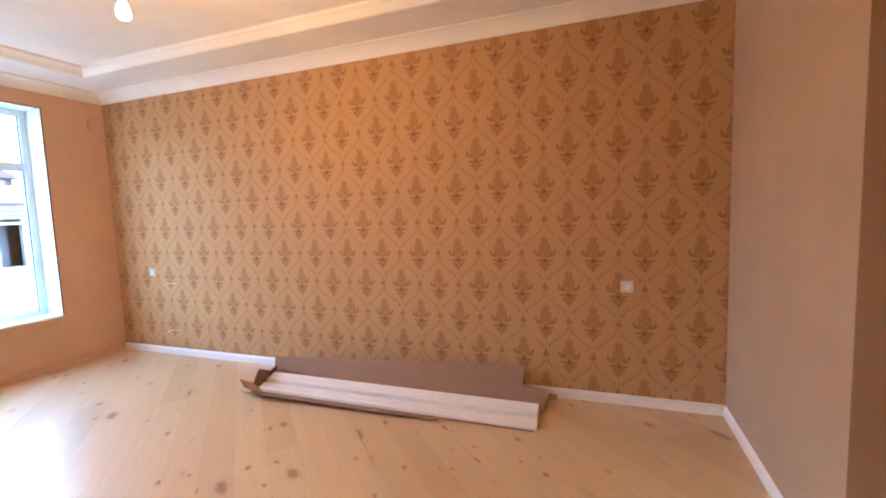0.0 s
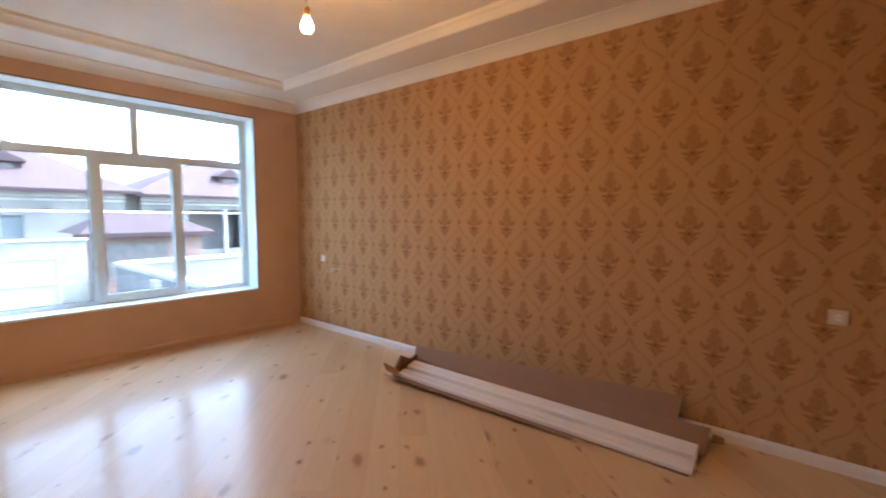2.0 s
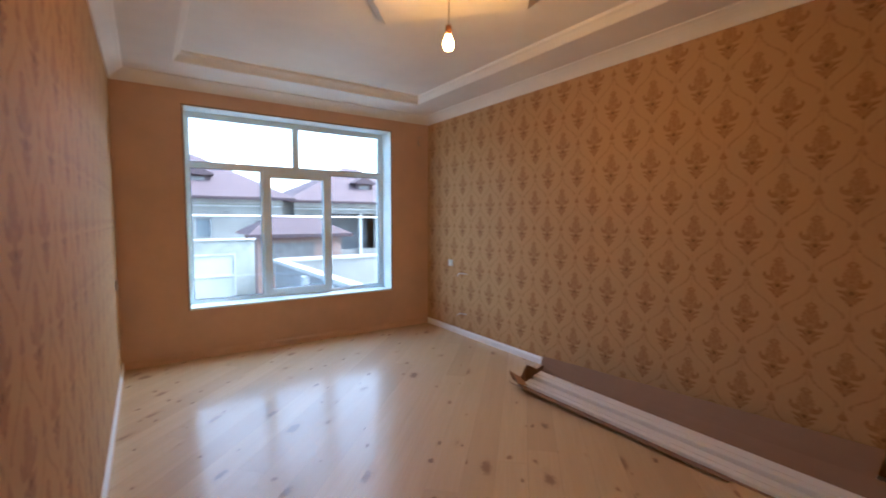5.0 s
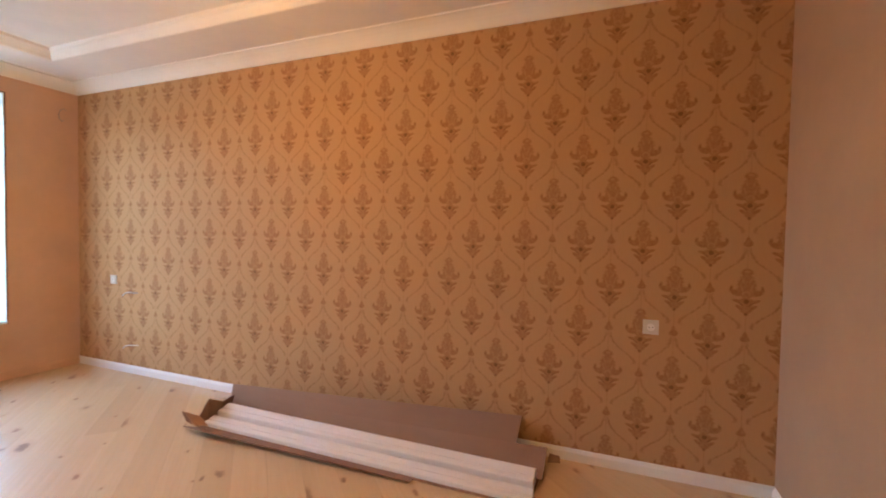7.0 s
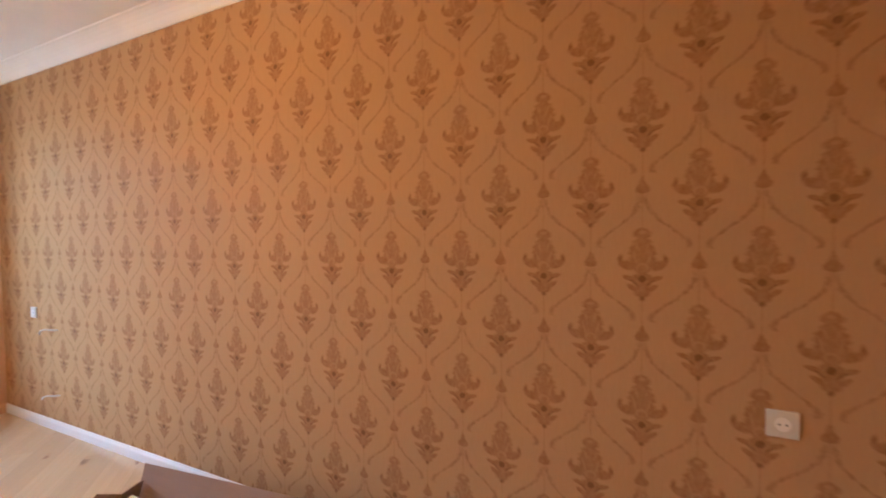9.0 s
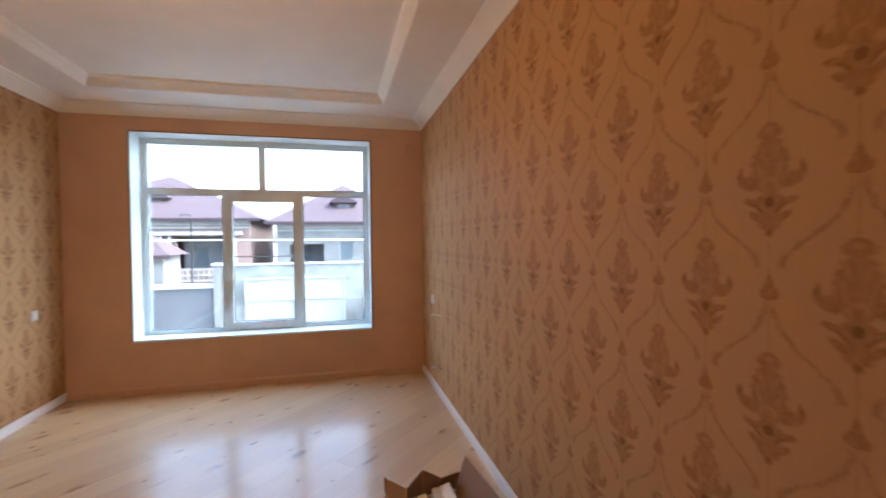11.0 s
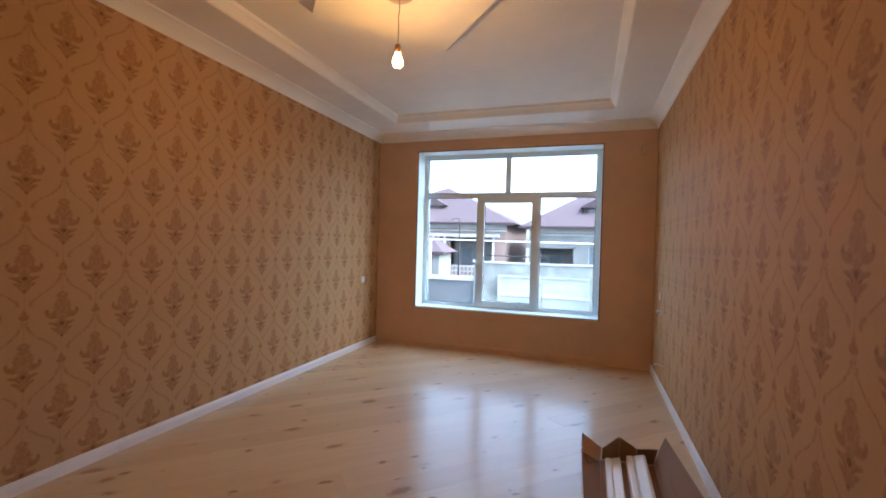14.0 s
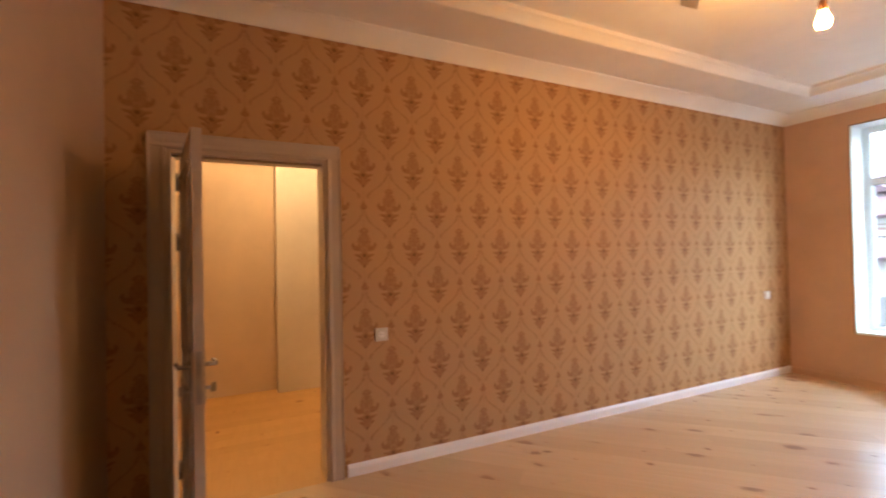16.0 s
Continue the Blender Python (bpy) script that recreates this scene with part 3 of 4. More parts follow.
# plastered reveal and sill, both carrying the painted daylight blue, and brown edging
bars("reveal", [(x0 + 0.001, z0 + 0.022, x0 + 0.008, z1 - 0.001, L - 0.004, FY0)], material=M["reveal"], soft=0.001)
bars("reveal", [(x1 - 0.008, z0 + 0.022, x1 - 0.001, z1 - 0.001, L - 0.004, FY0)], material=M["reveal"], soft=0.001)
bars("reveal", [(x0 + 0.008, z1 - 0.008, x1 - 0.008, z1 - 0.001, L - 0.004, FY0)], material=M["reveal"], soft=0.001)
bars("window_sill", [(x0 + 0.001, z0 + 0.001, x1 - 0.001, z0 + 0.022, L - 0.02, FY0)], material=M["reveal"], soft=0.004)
for n_, b_ in enumerate(((x0 - 0.009, z0, x0 - 0.0005, z1 + 0.009), (x1 + 0.0005, z0, x1 + 0.009, z1 + 0.009), (x0 - 0.0005, z1 + 0.0005, x1 + 0.0005, z1 + 0.009))):
    bars("edging", [(*b_, L - 0.003, L + 0.01)], material=M["edge"], soft=0.0005, label="thin dark brown edging strip")

# ---- door ----
door = holder("door_1", (0, DOOR[0], 0), "cream door standing open into the room", "door")
door["kind"] = "structure"
y0, y1, dh = DOOR
CW = 0.085
for nm, b in (("jamb", (-T - 0.002, y0 - 0.0005, 0, 0.002, y0 + 0.03, dh)), ("jamb", (-T - 0.002, y1 - 0.03, 0, 0.002, y1 + 0.0005, dh)), ("head_jamb", (-T - 0.002, y0 + 0.03, dh - 0.03, 0.002, y1 - 0.03, dh + 0.0005))):
    bm = bmesh.new()
    slab(bm, *b)
    soften(bm, 0.002)
    world_part(nm, bm, M["door"], door)
bm = bmesh.new()
slab(bm, -0.06, y0 + 0.03, dh - 0.042, -0.045, y1 - 0.03, dh - 0.03)
world_part("door_seal", bm, M["seal"], door)
CAS = [(0, 0), (0, 0.016), (0.012, 0.020), (0.03, 0.016), (0.07, 0.020), (0.085, 0.026), (CW, 0.022), (CW, 0)]
for side, sx in ((0.0, 1), (-T, -1)):
    for yy, sy in ((y0, -1), (y1, 1)):
        bm = bmesh.new()
        extrude(bm, CAS, lambda a, b, s: Vector((side + sx * (b + 0.0005), yy + sy * (a - 0.008), s)), dh + CW - 0.02)
        world_part("casing", bm, M["door"], door)
    bm = bmesh.new()
    extrude(bm, CAS, lambda a, b, s: Vector((side + sx * (b + 0.002), y0 - CW + 0.012 + s, dh + a - 0.008)), y1 - y0 + 2 * CW - 0.024)
    world_part("head_casing", bm, M["door"], door)

LW, LT, LH = 0.725, 0.04, 1.955
leaf = new("leaf")
leaf.parent = door
leaf.matrix_basis = pose(0.014, 0.072, 0.008, 0, 0, 9.5)
bm = bmesh.new()
slab(bm, 0, 0, 0, LW, LT, LH)
soften(bm, 0.003)
part("slab", bm, M["door"], leaf)


def rope(bm, a, b, out):
    """A carved rope moulding: a twisted pair of strands laid along a line."""
    a, b, out = Vector(a), Vector(b), Vector(out)
    d = (b - a)
    n = max(4, int(d.length / 0.006))
    side = out.cross(d.normalized())
    for phase in (0, math.pi):
        pts = [a + d * (i / n) + side * (0.005 * math.cos(i * 0.85 + phase)) + out * (0.002 + 0.005 * math.sin(i * 0.85 + phase)) for i in range(n + 1)]
        rod(bm, pts, 0.006, 5)


for face, yy, out in (("front", LT, (0, 1, 0)), ("back", 0, (0, -1, 0))):
    for zz0, zz1 in ((0.14, 0.78), (0.95, 1.83)):
        bm = bmesh.new()
        for p_, q_ in (((0.12, zz0), (0.12, zz1)), ((LW - 0.12, zz0), (LW - 0.12, zz1)), ((0.12, zz0), (LW - 0.12, zz0)), ((0.12, zz1), (LW - 0.12, zz1))):
            rope(bm, (p_[0], yy, p_[1]), (q_[0], yy, q_[1]), out)
        part("rope_moulding", bm, M["door"], leaf, "carved rope moulding")
        bm = bmesh.new()
        slab(bm, 0.15, yy - 0.002 if yy else -0.006, zz0 + 0.03, LW - 0.15, yy + 0.006 if yy else 0.002, zz1 - 0.03)
        soften(bm, 0.005)
        part("panel", bm, M["door"], leaf)
for hz in (0.2, 1.45, 1.78):
    bm = bmesh.new()
    rod(bm, [(-0.006, LT / 2 - 0.03, hz), (-0.006, LT / 2 - 0.03, hz + 0.1)], 0.008, 10)
    slab(bm, -0.004, 0.004, hz, 0.001, LT - 0.004, hz + 0.1)
    part("hinge", bm, M["steel"], leaf, "dark steel hinge")
bm = bmesh.new()
slab(bm, LW - 0.0005, 0.009, 0.8, LW + 0.002, LT - 0.009, 1.02)
slab(bm, LW, 0.014, 0.93, LW + 0.010, LT - 0.014, 0.955)
part("lock_plate", bm, M["steel"], leaf, "steel lock plate on the leaf's edge")
for yy, s in ((LT, 1), (0, -1)):
    bm = bmesh.new()
    slab(bm, LW - 0.082, min(yy, yy + s * 0.007), 0.79, LW - 0.038, max(yy, yy + s * 0.007), 1.02)
    soften(bm, 0.003)
    rod(bm, [(LW - 0.06, yy, 0.95), (LW - 0.06, yy + s * 0.05, 0.95)], 0.009, 10)
    rod(bm, [(LW - 0.06, yy + s * 0.05, 0.95), (LW - 0.10, yy + s * 0.053, 0.952), (LW - 0.18, yy + s * 0.052, 0.945)], lambda f: 0.010 - 0.003 * f, 8)
    rod(bm, [(LW - 0.06, yy, 0.85), (LW - 0.06, yy + s * 0.03, 0.85)], 0.008, 8)
    slab(bm, LW - 0.063, min(yy + s * 0.03, yy + s * 0.05), 0.83, LW - 0.057, max(yy + s * 0.03, yy + s * 0.05), 0.87)
    part("door_handle", bm, M["steel"], leaf, "steel lever handle with a key in the lock")

# ---- pendant lamp ----
lamp = holder("pendant_lamp", (LAMP.x, LAMP.y, 2.90), "bare glowing bulb on a thin cord below a ceiling rose", "lamp")
bm = bmesh.new()
lathe(bm, [(0.085, 0.0), (0.085, -0.008), (0.075, -0.016), (0.03, -0.022), (0.012, -0.028)], (0, 0, 0), 28)
part("ceiling_rose", bm, M["door"], lamp, "cream ceiling rose")
bm = bmesh.new()
rod(bm, [(0, 0, -0.02), (0.003, 0.002, -0.08), (-0.002, 0.0, -0.14), (0.002, -0.001, -0.2), (0.0, 0, -0.26), (0, 0, -0.31)], 0.003, 6)
part("cord", bm, M["cable"], lamp, "thin twisted brown cord")
bm = bmesh.new()
lathe(bm, [(0.006, -0.295), (0.015, -0.30), (0.0185, -0.315), (0.0185, -0.345), (0.016, -0.35)], (0, 0, 0), 18)
part("lampholder", bm, M["brown"], lamp, "brown lamp holder")
bm = bmesh.new()
lathe(bm, [(0.013, -0.352), (0.015, -0.36), (0.021, -0.375), (0.0275, -0.39), (0.03, -0.405), (0.028, -0.42), (0.02, -0.432), (0.006, -0.437)], (0, 0, 0), 20)
part("bulb", bm, M["bulb"], lamp, "glowing pear-shaped bulb")

# ---- sockets and cable ends ----


def socket(y, z, wall, label):
    """A wall socket: plate, round well and two holes, on the right or the left long wall."""
    s = holder("wall_socket", Matrix.Translation((W if wall else 0, y, z)) @ pose(0, 0, 0, 0, 0, 180 if wall else 0), label, "socket", "wall sockets")
    bm = bmesh.new()
    slab(bm, 0.0002, -0.0425, -0.0425, 0.010, 0.0425, 0.0425)
    soften(bm, 0.003)
    part("plate", bm, M["socket"], s)
    bm = bmesh.new()
    rod(bm, [(0.0101, 0, 0), (0.014, 0, 0)], 0.022, 20)
    part("well", bm, M["trim"], s)
    for k in (-0.0095, 0.0095):
        bm = bmesh.new()
        rod(bm, [(0.0141, k, 0), (0.0146, k, 0)], 0.003, 8)
        part("hole", bm, M["gasket"], s)
    return s


socket(0.636, 0.893, True, "white square socket on the damask wallpaper")
socket(5.52, 0.915, True, "white square socket on the damask wallpaper near the window")
socket(1.262, 0.888, False, "white square socket on the damask wallpaper beside the door")
socket(5.66, 0.90, False, "white square socket on the damask wallpaper near the window")


def cable_end(y, z, label, size=1.0):
    c = holder("cable_end", (W, y, z), label, "cable", "bare cable ends")
    bm = bmesh.new()
    rod(bm, [(0.0, 0, 0), (-0.02 * size, 0.002, 0.004), (-0.045 * size, 0.02 * size, 0.012), (-0.05 * size, 0.05 * size, 0.0), (-0.045 * size, 0.075 * size, -0.025)], 0.0055, 8)
    part("sheath", bm, M["socket"], c)
    for k in (-1, 1):
        bm = bmesh.new()
        rod(bm, [(-0.045 * size, 0.075 * size, -0.025), (-0.04 * size, 0.085 * size, -0.035 + 0.004 * k), (-0.035 * size, 0.092 * size + 0.004 * k, -0.045)], 0.0018, 5)
        part("wire", bm, M["brown"], c, "bare copper wire")


cable_end(5.17, 0.80, "short grey cable end sticking out of the wallpaper", 1.5)
cable_end(5.17, 0.285, "short grey cable end low on the wallpaper", 1.5)
loop = holder("cable_loop", (W - 0.16, L, 2.56), "small loop of grey cable hanging from the wall", "cable")
bm = bmesh.new()
rod(bm, [(0.05, 0.0, 0.06), (0.03, -0.012, 0.07), (0.0, -0.014, 0.05), (-0.018, -0.014, 0.01), (-0.012, -0.014, -0.04), (0.012, -0.014, -0.06), (0.03, -0.012, -0.045)], 0.004, 6)
part("cord", bm, M["cable"], loop)

# ---- opened cardboard box with white mouldings ----
A0, A1 = Vector((2.972, 1.222, 0)), Vector((2.984, 3.58, 0))
AX = (A1 - A0).normalized()
AC = Vector((AX.y, -AX.x, 0))


def sheet(bm, corners, thick=0.005, cuts=8, sag=0.004):
    """A bent piece of board through four corners, with thickness and a slight warp."""
    a, b, c, d = (Vector(p) for p in corners)
    nrm = (b - a).cross(d - a).normalized()
    top, low = [], []
    for i in range(cuts + 1):
        row_t, row_l = [], []
        for j in range(3):
            u, v = i / cuts, j / 2
            p = a.lerp(b, u).lerp(d.lerp(c, u), v)
            p = p + nrm * sag * (noise.noise(p * 3.1) + 0.6 * math.sin(u * 5 + v))
            row_t.append(bm.verts.new(p + nrm * thick / 2))
            row_l.append(bm.verts.new(p - nrm * thick / 2))
        top.append(row_t)
        low.append(row_l)
    for i in range(cuts):
        for j in range(2):
            bm.faces.new((top[i][j], top[i + 1][j], top[i + 1][j + 1], top[i][j + 1]))
            bm.faces.new((low[i][j], low[i][j + 1], low[i + 1][j + 1], low[i + 1][j]))
        for j in (0, 2):
            bm.faces.new((top[i][j], low[i][j], low[i + 1][j], top[i + 1][j]))
    for i in (0, cuts):
        for j in range(2):
            bm.faces.new((top[i][j], top[i][j + 1], low[i][j + 1], low[i][j]))


carton = holder("cardboard_box", A0, "long opened brown cardboard box leaning on the skirting board", "box")
FLOOR_CLEAR = 0.0035
for nm, corners in (
    ("base_panel", ((2.955, 1.24, FLOOR_CLEAR), (2.955, 3.60, FLOOR_CLEAR), (3.28, 3.64, FLOOR_CLEAR), (3.25, 1.22, FLOOR_CLEAR))),
    ("back_panel", ((3.245, 1.205, 0.008), (3.28, 3.65, 0.010), (3.315, 3.68, 0.095), (3.42, 1.20, 0.115))),
    ("top_flap", ((3.4118, 1.39, 0.1135), (3.315, 3.68, 0.095), (3.352, 3.70, 0.178), (3.543, 1.385, 0.237))),
    ("front_flap", ((2.957, 1.90, 0.008), (2.952, 3.58, 0.008), (2.836, 3.60, 0.060), (2.905, 1.90, 0.014))),
    ("corner_flap", ((2.880, 3.44, 0.040), (2.945, 3.60, 0.014), (2.842, 3.615, 0.162), (2.836, 3.575, 0.10))),
    ("fold_flap", ((2.840, 3.500, 0.082), (2.950, 3.500, 0.034), (2.961, 3.605, 0.085), (2.852, 3.61, 0.150))),
    ("end_flap", ((2.967, 3.612, 0.010), (3.070, 3.635, 0.010), (3.070, 3.630, 0.165), (2.966, 3.605, 0.084))),
    ("end_flap", ((3.072, 3.635, 0.010), (3.175, 3.640, 0.010), (3.173, 3.612, 0.112), (3.072, 3.630, 0.165))),
    ("end_flap", ((3.177, 3.640, 0.010), (3.28, 3.652, 0.010), (3.300, 3.630, 0.120), (3.175, 3.612, 0.112))),
    ("corner_flap", ((3.40, 1.195, 0.035), (3.40, 1.12, 0.05), (3.455, 1.13, 0.062), (3.45, 1.19, 0.07))),
):
    bm = bmesh.new()
    sheet(bm, corners, sag=0.0 if nm in ("base_panel", "back_panel", "top_flap") else 0.004)
    world_part(nm, bm, M["card_pale"] if nm == "fold_flap" else M["card"], carton, "paler folded-in flap" if nm == "fold_flap" else "")


def moulding(outline, start, length, label):
    m = holder("white_moulding", A0 + AX * start, label, "moulding", "mouldings in the box")
    bm = bmesh.new()
    extrude(bm, outline, lambda a, b, s: A0 + AX * (start + s) + AC * a + Vector((0, 0, b)), length)
    me = finish(bm, "strip")
    me.materials.append(M["trim"])
    ob = new("strip", me)
    ob.parent = m
    ob.matrix_parent_inverse = m.matrix_basis.inverted()


moulding([(0.0, 0.0065), (0.0, 0.028), (0.004, 0.033), (0.010, 0.035), (0.030, 0.038), (0.034, 0.034), (0.040, 0.034), (0.044, 0.041), (0.078, 0.050), (0.086, 0.052), (0.092, 0.048), (0.093, 0.0065)], 0.0, 2.36,
         "white plastic ceiling moulding lying in the cardboard box")
moulding([(0.128, 0.0065), (0.128, 0.060), (0.132, 0.066), (0.138, 0.068), (0.160, 0.072), (0.164, 0.068), (0.172, 0.068), (0.176, 0.075), (0.205, 0.083), (0.220, 0.088), (0.234, 0.088), (0.240, 0.084), (0.240, 0.0065)], 0.012, 2.36,
         "white plastic ceiling moulding stacked higher in the cardboard box")

# ---- hall beyond the door ----
structure("hall_wall_far", [(-2.45, -1.4, -0.1, -2.2, 2.8, TOP)], M["hall"], "plain cream hall wall", "wall")
structure("hall_wall_pier", [(-2.2, 0.76, -0.02, -2.05, 2.8, TOP)], M["hall_pier"], "projecting white-painted part of the hall wall", "wall")
structure("hall_wall_end", [(-2.2, -1.6, -0.1, -T, -1.4, TOP)], M["hall"], "plain cream wall at the hall's end", "wall")
structure("hall_wall_other_end", [(-2.2, 2.8, -0.1, -T, 3.0, TOP)], M["hall"], "plain cream wall at the hall's other end", "wall")
structure("hall_wall_near", [(-T, -1.6, -0.1, 0, B - T, TOP)], M["hall"], "plain cream hall wall beside the door", "wall")
structure("hall_ceiling", [(-2.45, -1.6, TOP, -T, 3.0, TOP + 0.15)], M["ceiling"], "plain white hall ceiling", "ceiling")
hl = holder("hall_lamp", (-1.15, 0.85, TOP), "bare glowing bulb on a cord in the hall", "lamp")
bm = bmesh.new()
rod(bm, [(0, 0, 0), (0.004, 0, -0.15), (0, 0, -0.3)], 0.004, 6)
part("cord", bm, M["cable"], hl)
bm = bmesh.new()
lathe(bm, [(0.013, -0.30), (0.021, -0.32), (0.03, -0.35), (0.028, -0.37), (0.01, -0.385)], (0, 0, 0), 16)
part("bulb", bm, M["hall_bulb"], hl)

# ---- outdoors ----
bm = bmesh.new()
vs = [bm.verts.new(c) for c in ((-900, -400, STREET), (900, -400, STREET), (900, 1500, STREET), (-900, 1500, STREET))]
bm.faces.new(vs)
thing("ground", bm, M["asphalt"], "grey street and yard ground", "ground", "structure")


def yard_wall(name, x0, x1, y0, y1, top, material, label, cap=0.06):
    w = holder(name, ((x0 + x1) / 2, (y0 + y1) / 2, STREET), label, "wall")
    bm = bmesh.new()
    slab(bm, x0, y0, STREET, x1, y1, top - cap)
    world_part("masonry", bm, material, w)
    bm = bmesh.new()
    slab(bm, x0 - 0.05, y0 - 0.05, top - cap, x1 + 0.05, y1 + 0.05, top)
    soften(bm, 0.015, 1)
    world_part("coping", bm, M["white_out"], w, "white coping")
    return w


yard_wall("boundary_wall", -1.45, 3.55, 18.1, 18.35, 0.74, M["stone"], "tall stained pale rendered yard wall with a white coping")
yard_wall("pier", -1.7, -1.47, 18.0, 18.4, 0.78, M["render"], "pale rendered wall pier", 0.08)
yard_wall("low_wall", -9.0, -1.75, 18.1, 18.3, 0.06, M["cement"], "grey rendered yard wall with a white coping", 0.16)
yard_wall("side_wall", 4.38, 4.6, 9.0, 18.6, -0.13, M["render_grey"], "grey side wall with a white coping", 0.12)
yard_wall("rear_wall", 4.65, 16.0, 18.7, 18.95, -0.13, M["render"], "pale rendered yard wall with a white coping", 0.12)

box = holder("meter_box", (4.38, 14.4, -0.5), "small white metal meter box on the grey side wall", "box")
bm = bmesh.new()
slab(bm, -0.16, -0.2, -0.18, -0.001, 0.2, 0.18)
soften(bm, 0.01)
part("case", bm, M["pipe"], box)
bm = bmesh.new()
slab(bm, -0.175, -0.17, -0.15, -0.161, 0.17, 0.15)
soften(bm, 0.005)
part("cover", bm, M["white_out"], box)

gate = holder("yard_gate", (1.1, 18.05, STREET), "double-leaf white sheet-metal yard gate, closed", "gate")
for gx0, gx1 in ((-0.68, 1.08), (1.12, 2.88)):
    bm = bmesh.new()
    slab(bm, gx0 + 0.03, 18.03, STREET + 0.1, gx1 - 0.03, 18.05, 0.16)
    lf = world_part("leaf", bm, M["gate"], gate)
    for bx in ((gx0, STREET + 0.06, gx0 + 0.06, 0.22), (gx1 - 0.06, STREET + 0.06, gx1, 0.22), (gx0 + 0.06, 0.15, gx1 - 0.06, 0.22), (gx0 + 0.06, -0.62, gx1 - 0.06, -0.56), (gx0 + 0.06, STREET + 0.06, gx1 - 0.06, STREET + 0.12)):
        bm = bmesh.new()
        slab(bm, bx[0], 17.99, bx[1], bx[2], 18.03, bx[3])
        world_part("rail", bm, M["white_out"], gate)

pipe = holder("gas_pipe", (1.0, 18.8, STREET), "white overhead gas pipe carried on thin posts", "pipe")
bm = bmesh.new()
rod(bm, [(-9, 19.2, 1.66), (16, 19.2, 1.50)], 0.03, 8)
world_part("pipe", bm, M["pipe"], pipe)
for px in (-4.1, 14.0):
    bm = bmesh.new()
    rod(bm, [(px, 19.2, STREET), (px, 19.2, 1.6)], 0.035, 8)
    world_part("post", bm, M["pipe"], pipe)
line = holder("service_cable", (-4, 19.3, STREET), "black cable hanging from a bent pole", "cable")
bm = bmesh.new()
rod(bm, [(-2.85, 19.6, STREET), (-2.85, 19.6, 2.5), (-2.9, 19.6, 2.62), (-3.15, 19.5, 2.64), (-3.2, 19.5, 2.52)], 0.03, 6)
world_part("pole", bm, M["gasket"], line)
bm = bmesh.new()
rod(bm, [(-1.5, 19.3, 0.98), (0.0, 19.3, 0.95), (1.1, 19.3, 0.97)], 0.025, 6)
world_part("cord", bm, M["gasket"], line)


def hip_roof(parent, x0, x1, y0, y1, z, apex, material, over=0.7):
    bm = bmesh.new()
    c = [bm.verts.new(p) for p in ((x0 - over, y0 - over, z), (x1 + over, y0 - over, z), (x1 + over, y1 + over, z), (x0 - over, y1 + over, z))]
    r = [bm.verts.new(p) for p in ((apex[0] - apex[3], apex[1], apex[2]), (apex[0] + apex[3], apex[1], apex[2]))]
    bm.faces.new((c[0], c[1], r[1], r[0]))
    bm.faces.new((c[1], c[2], r[1]))
    bm.faces.new((c[2], c[3], r[0], r[1]))
    bm.faces.new((c[3], c[0], r[0]))
    bm.faces.new(c[::-1])
    roof = world_part("roof", bm, material, parent)
    bm = bmesh.new()
    slab(bm, x0 - over - 0.03, y0 - over - 0.05, z - 0.16, x1 + over + 0.03, y0 - over, z + 0.02)
    world_part("fascia", bm, M["roof_dark"], parent)
    return roof


def dormer(parent, x, y, z, w, h):
    bm = bmesh.new()
    slab(bm, x - w / 2, y, z, x + w / 2, y + 2.2, z + h)
    d = world_part("dormer", bm, M["roof_dark"], parent)
    bm = bmesh.new()
    extrude(bm, [(-w / 2 - 0.2, 0), (0, w * 0.34), (w / 2 + 0.2, 0), (w / 2 + 0.2, -0.08), (-w / 2 - 0.2, -0.08)], lambda a, b, s: Vector((x + a, y - 0.25 + s, z + h + 0.08 + b)), 3.0)
    world_part("dormer_roof", bm, M["roof"], parent)
    bm = bmesh.new()
    slab(bm, x - w * 0.28, y - 0.03, z + 0.15, x + w * 0.28, y + 0.02, z + h - 0.1)
    world_part("dormer_vent", bm, M["dark"], parent)


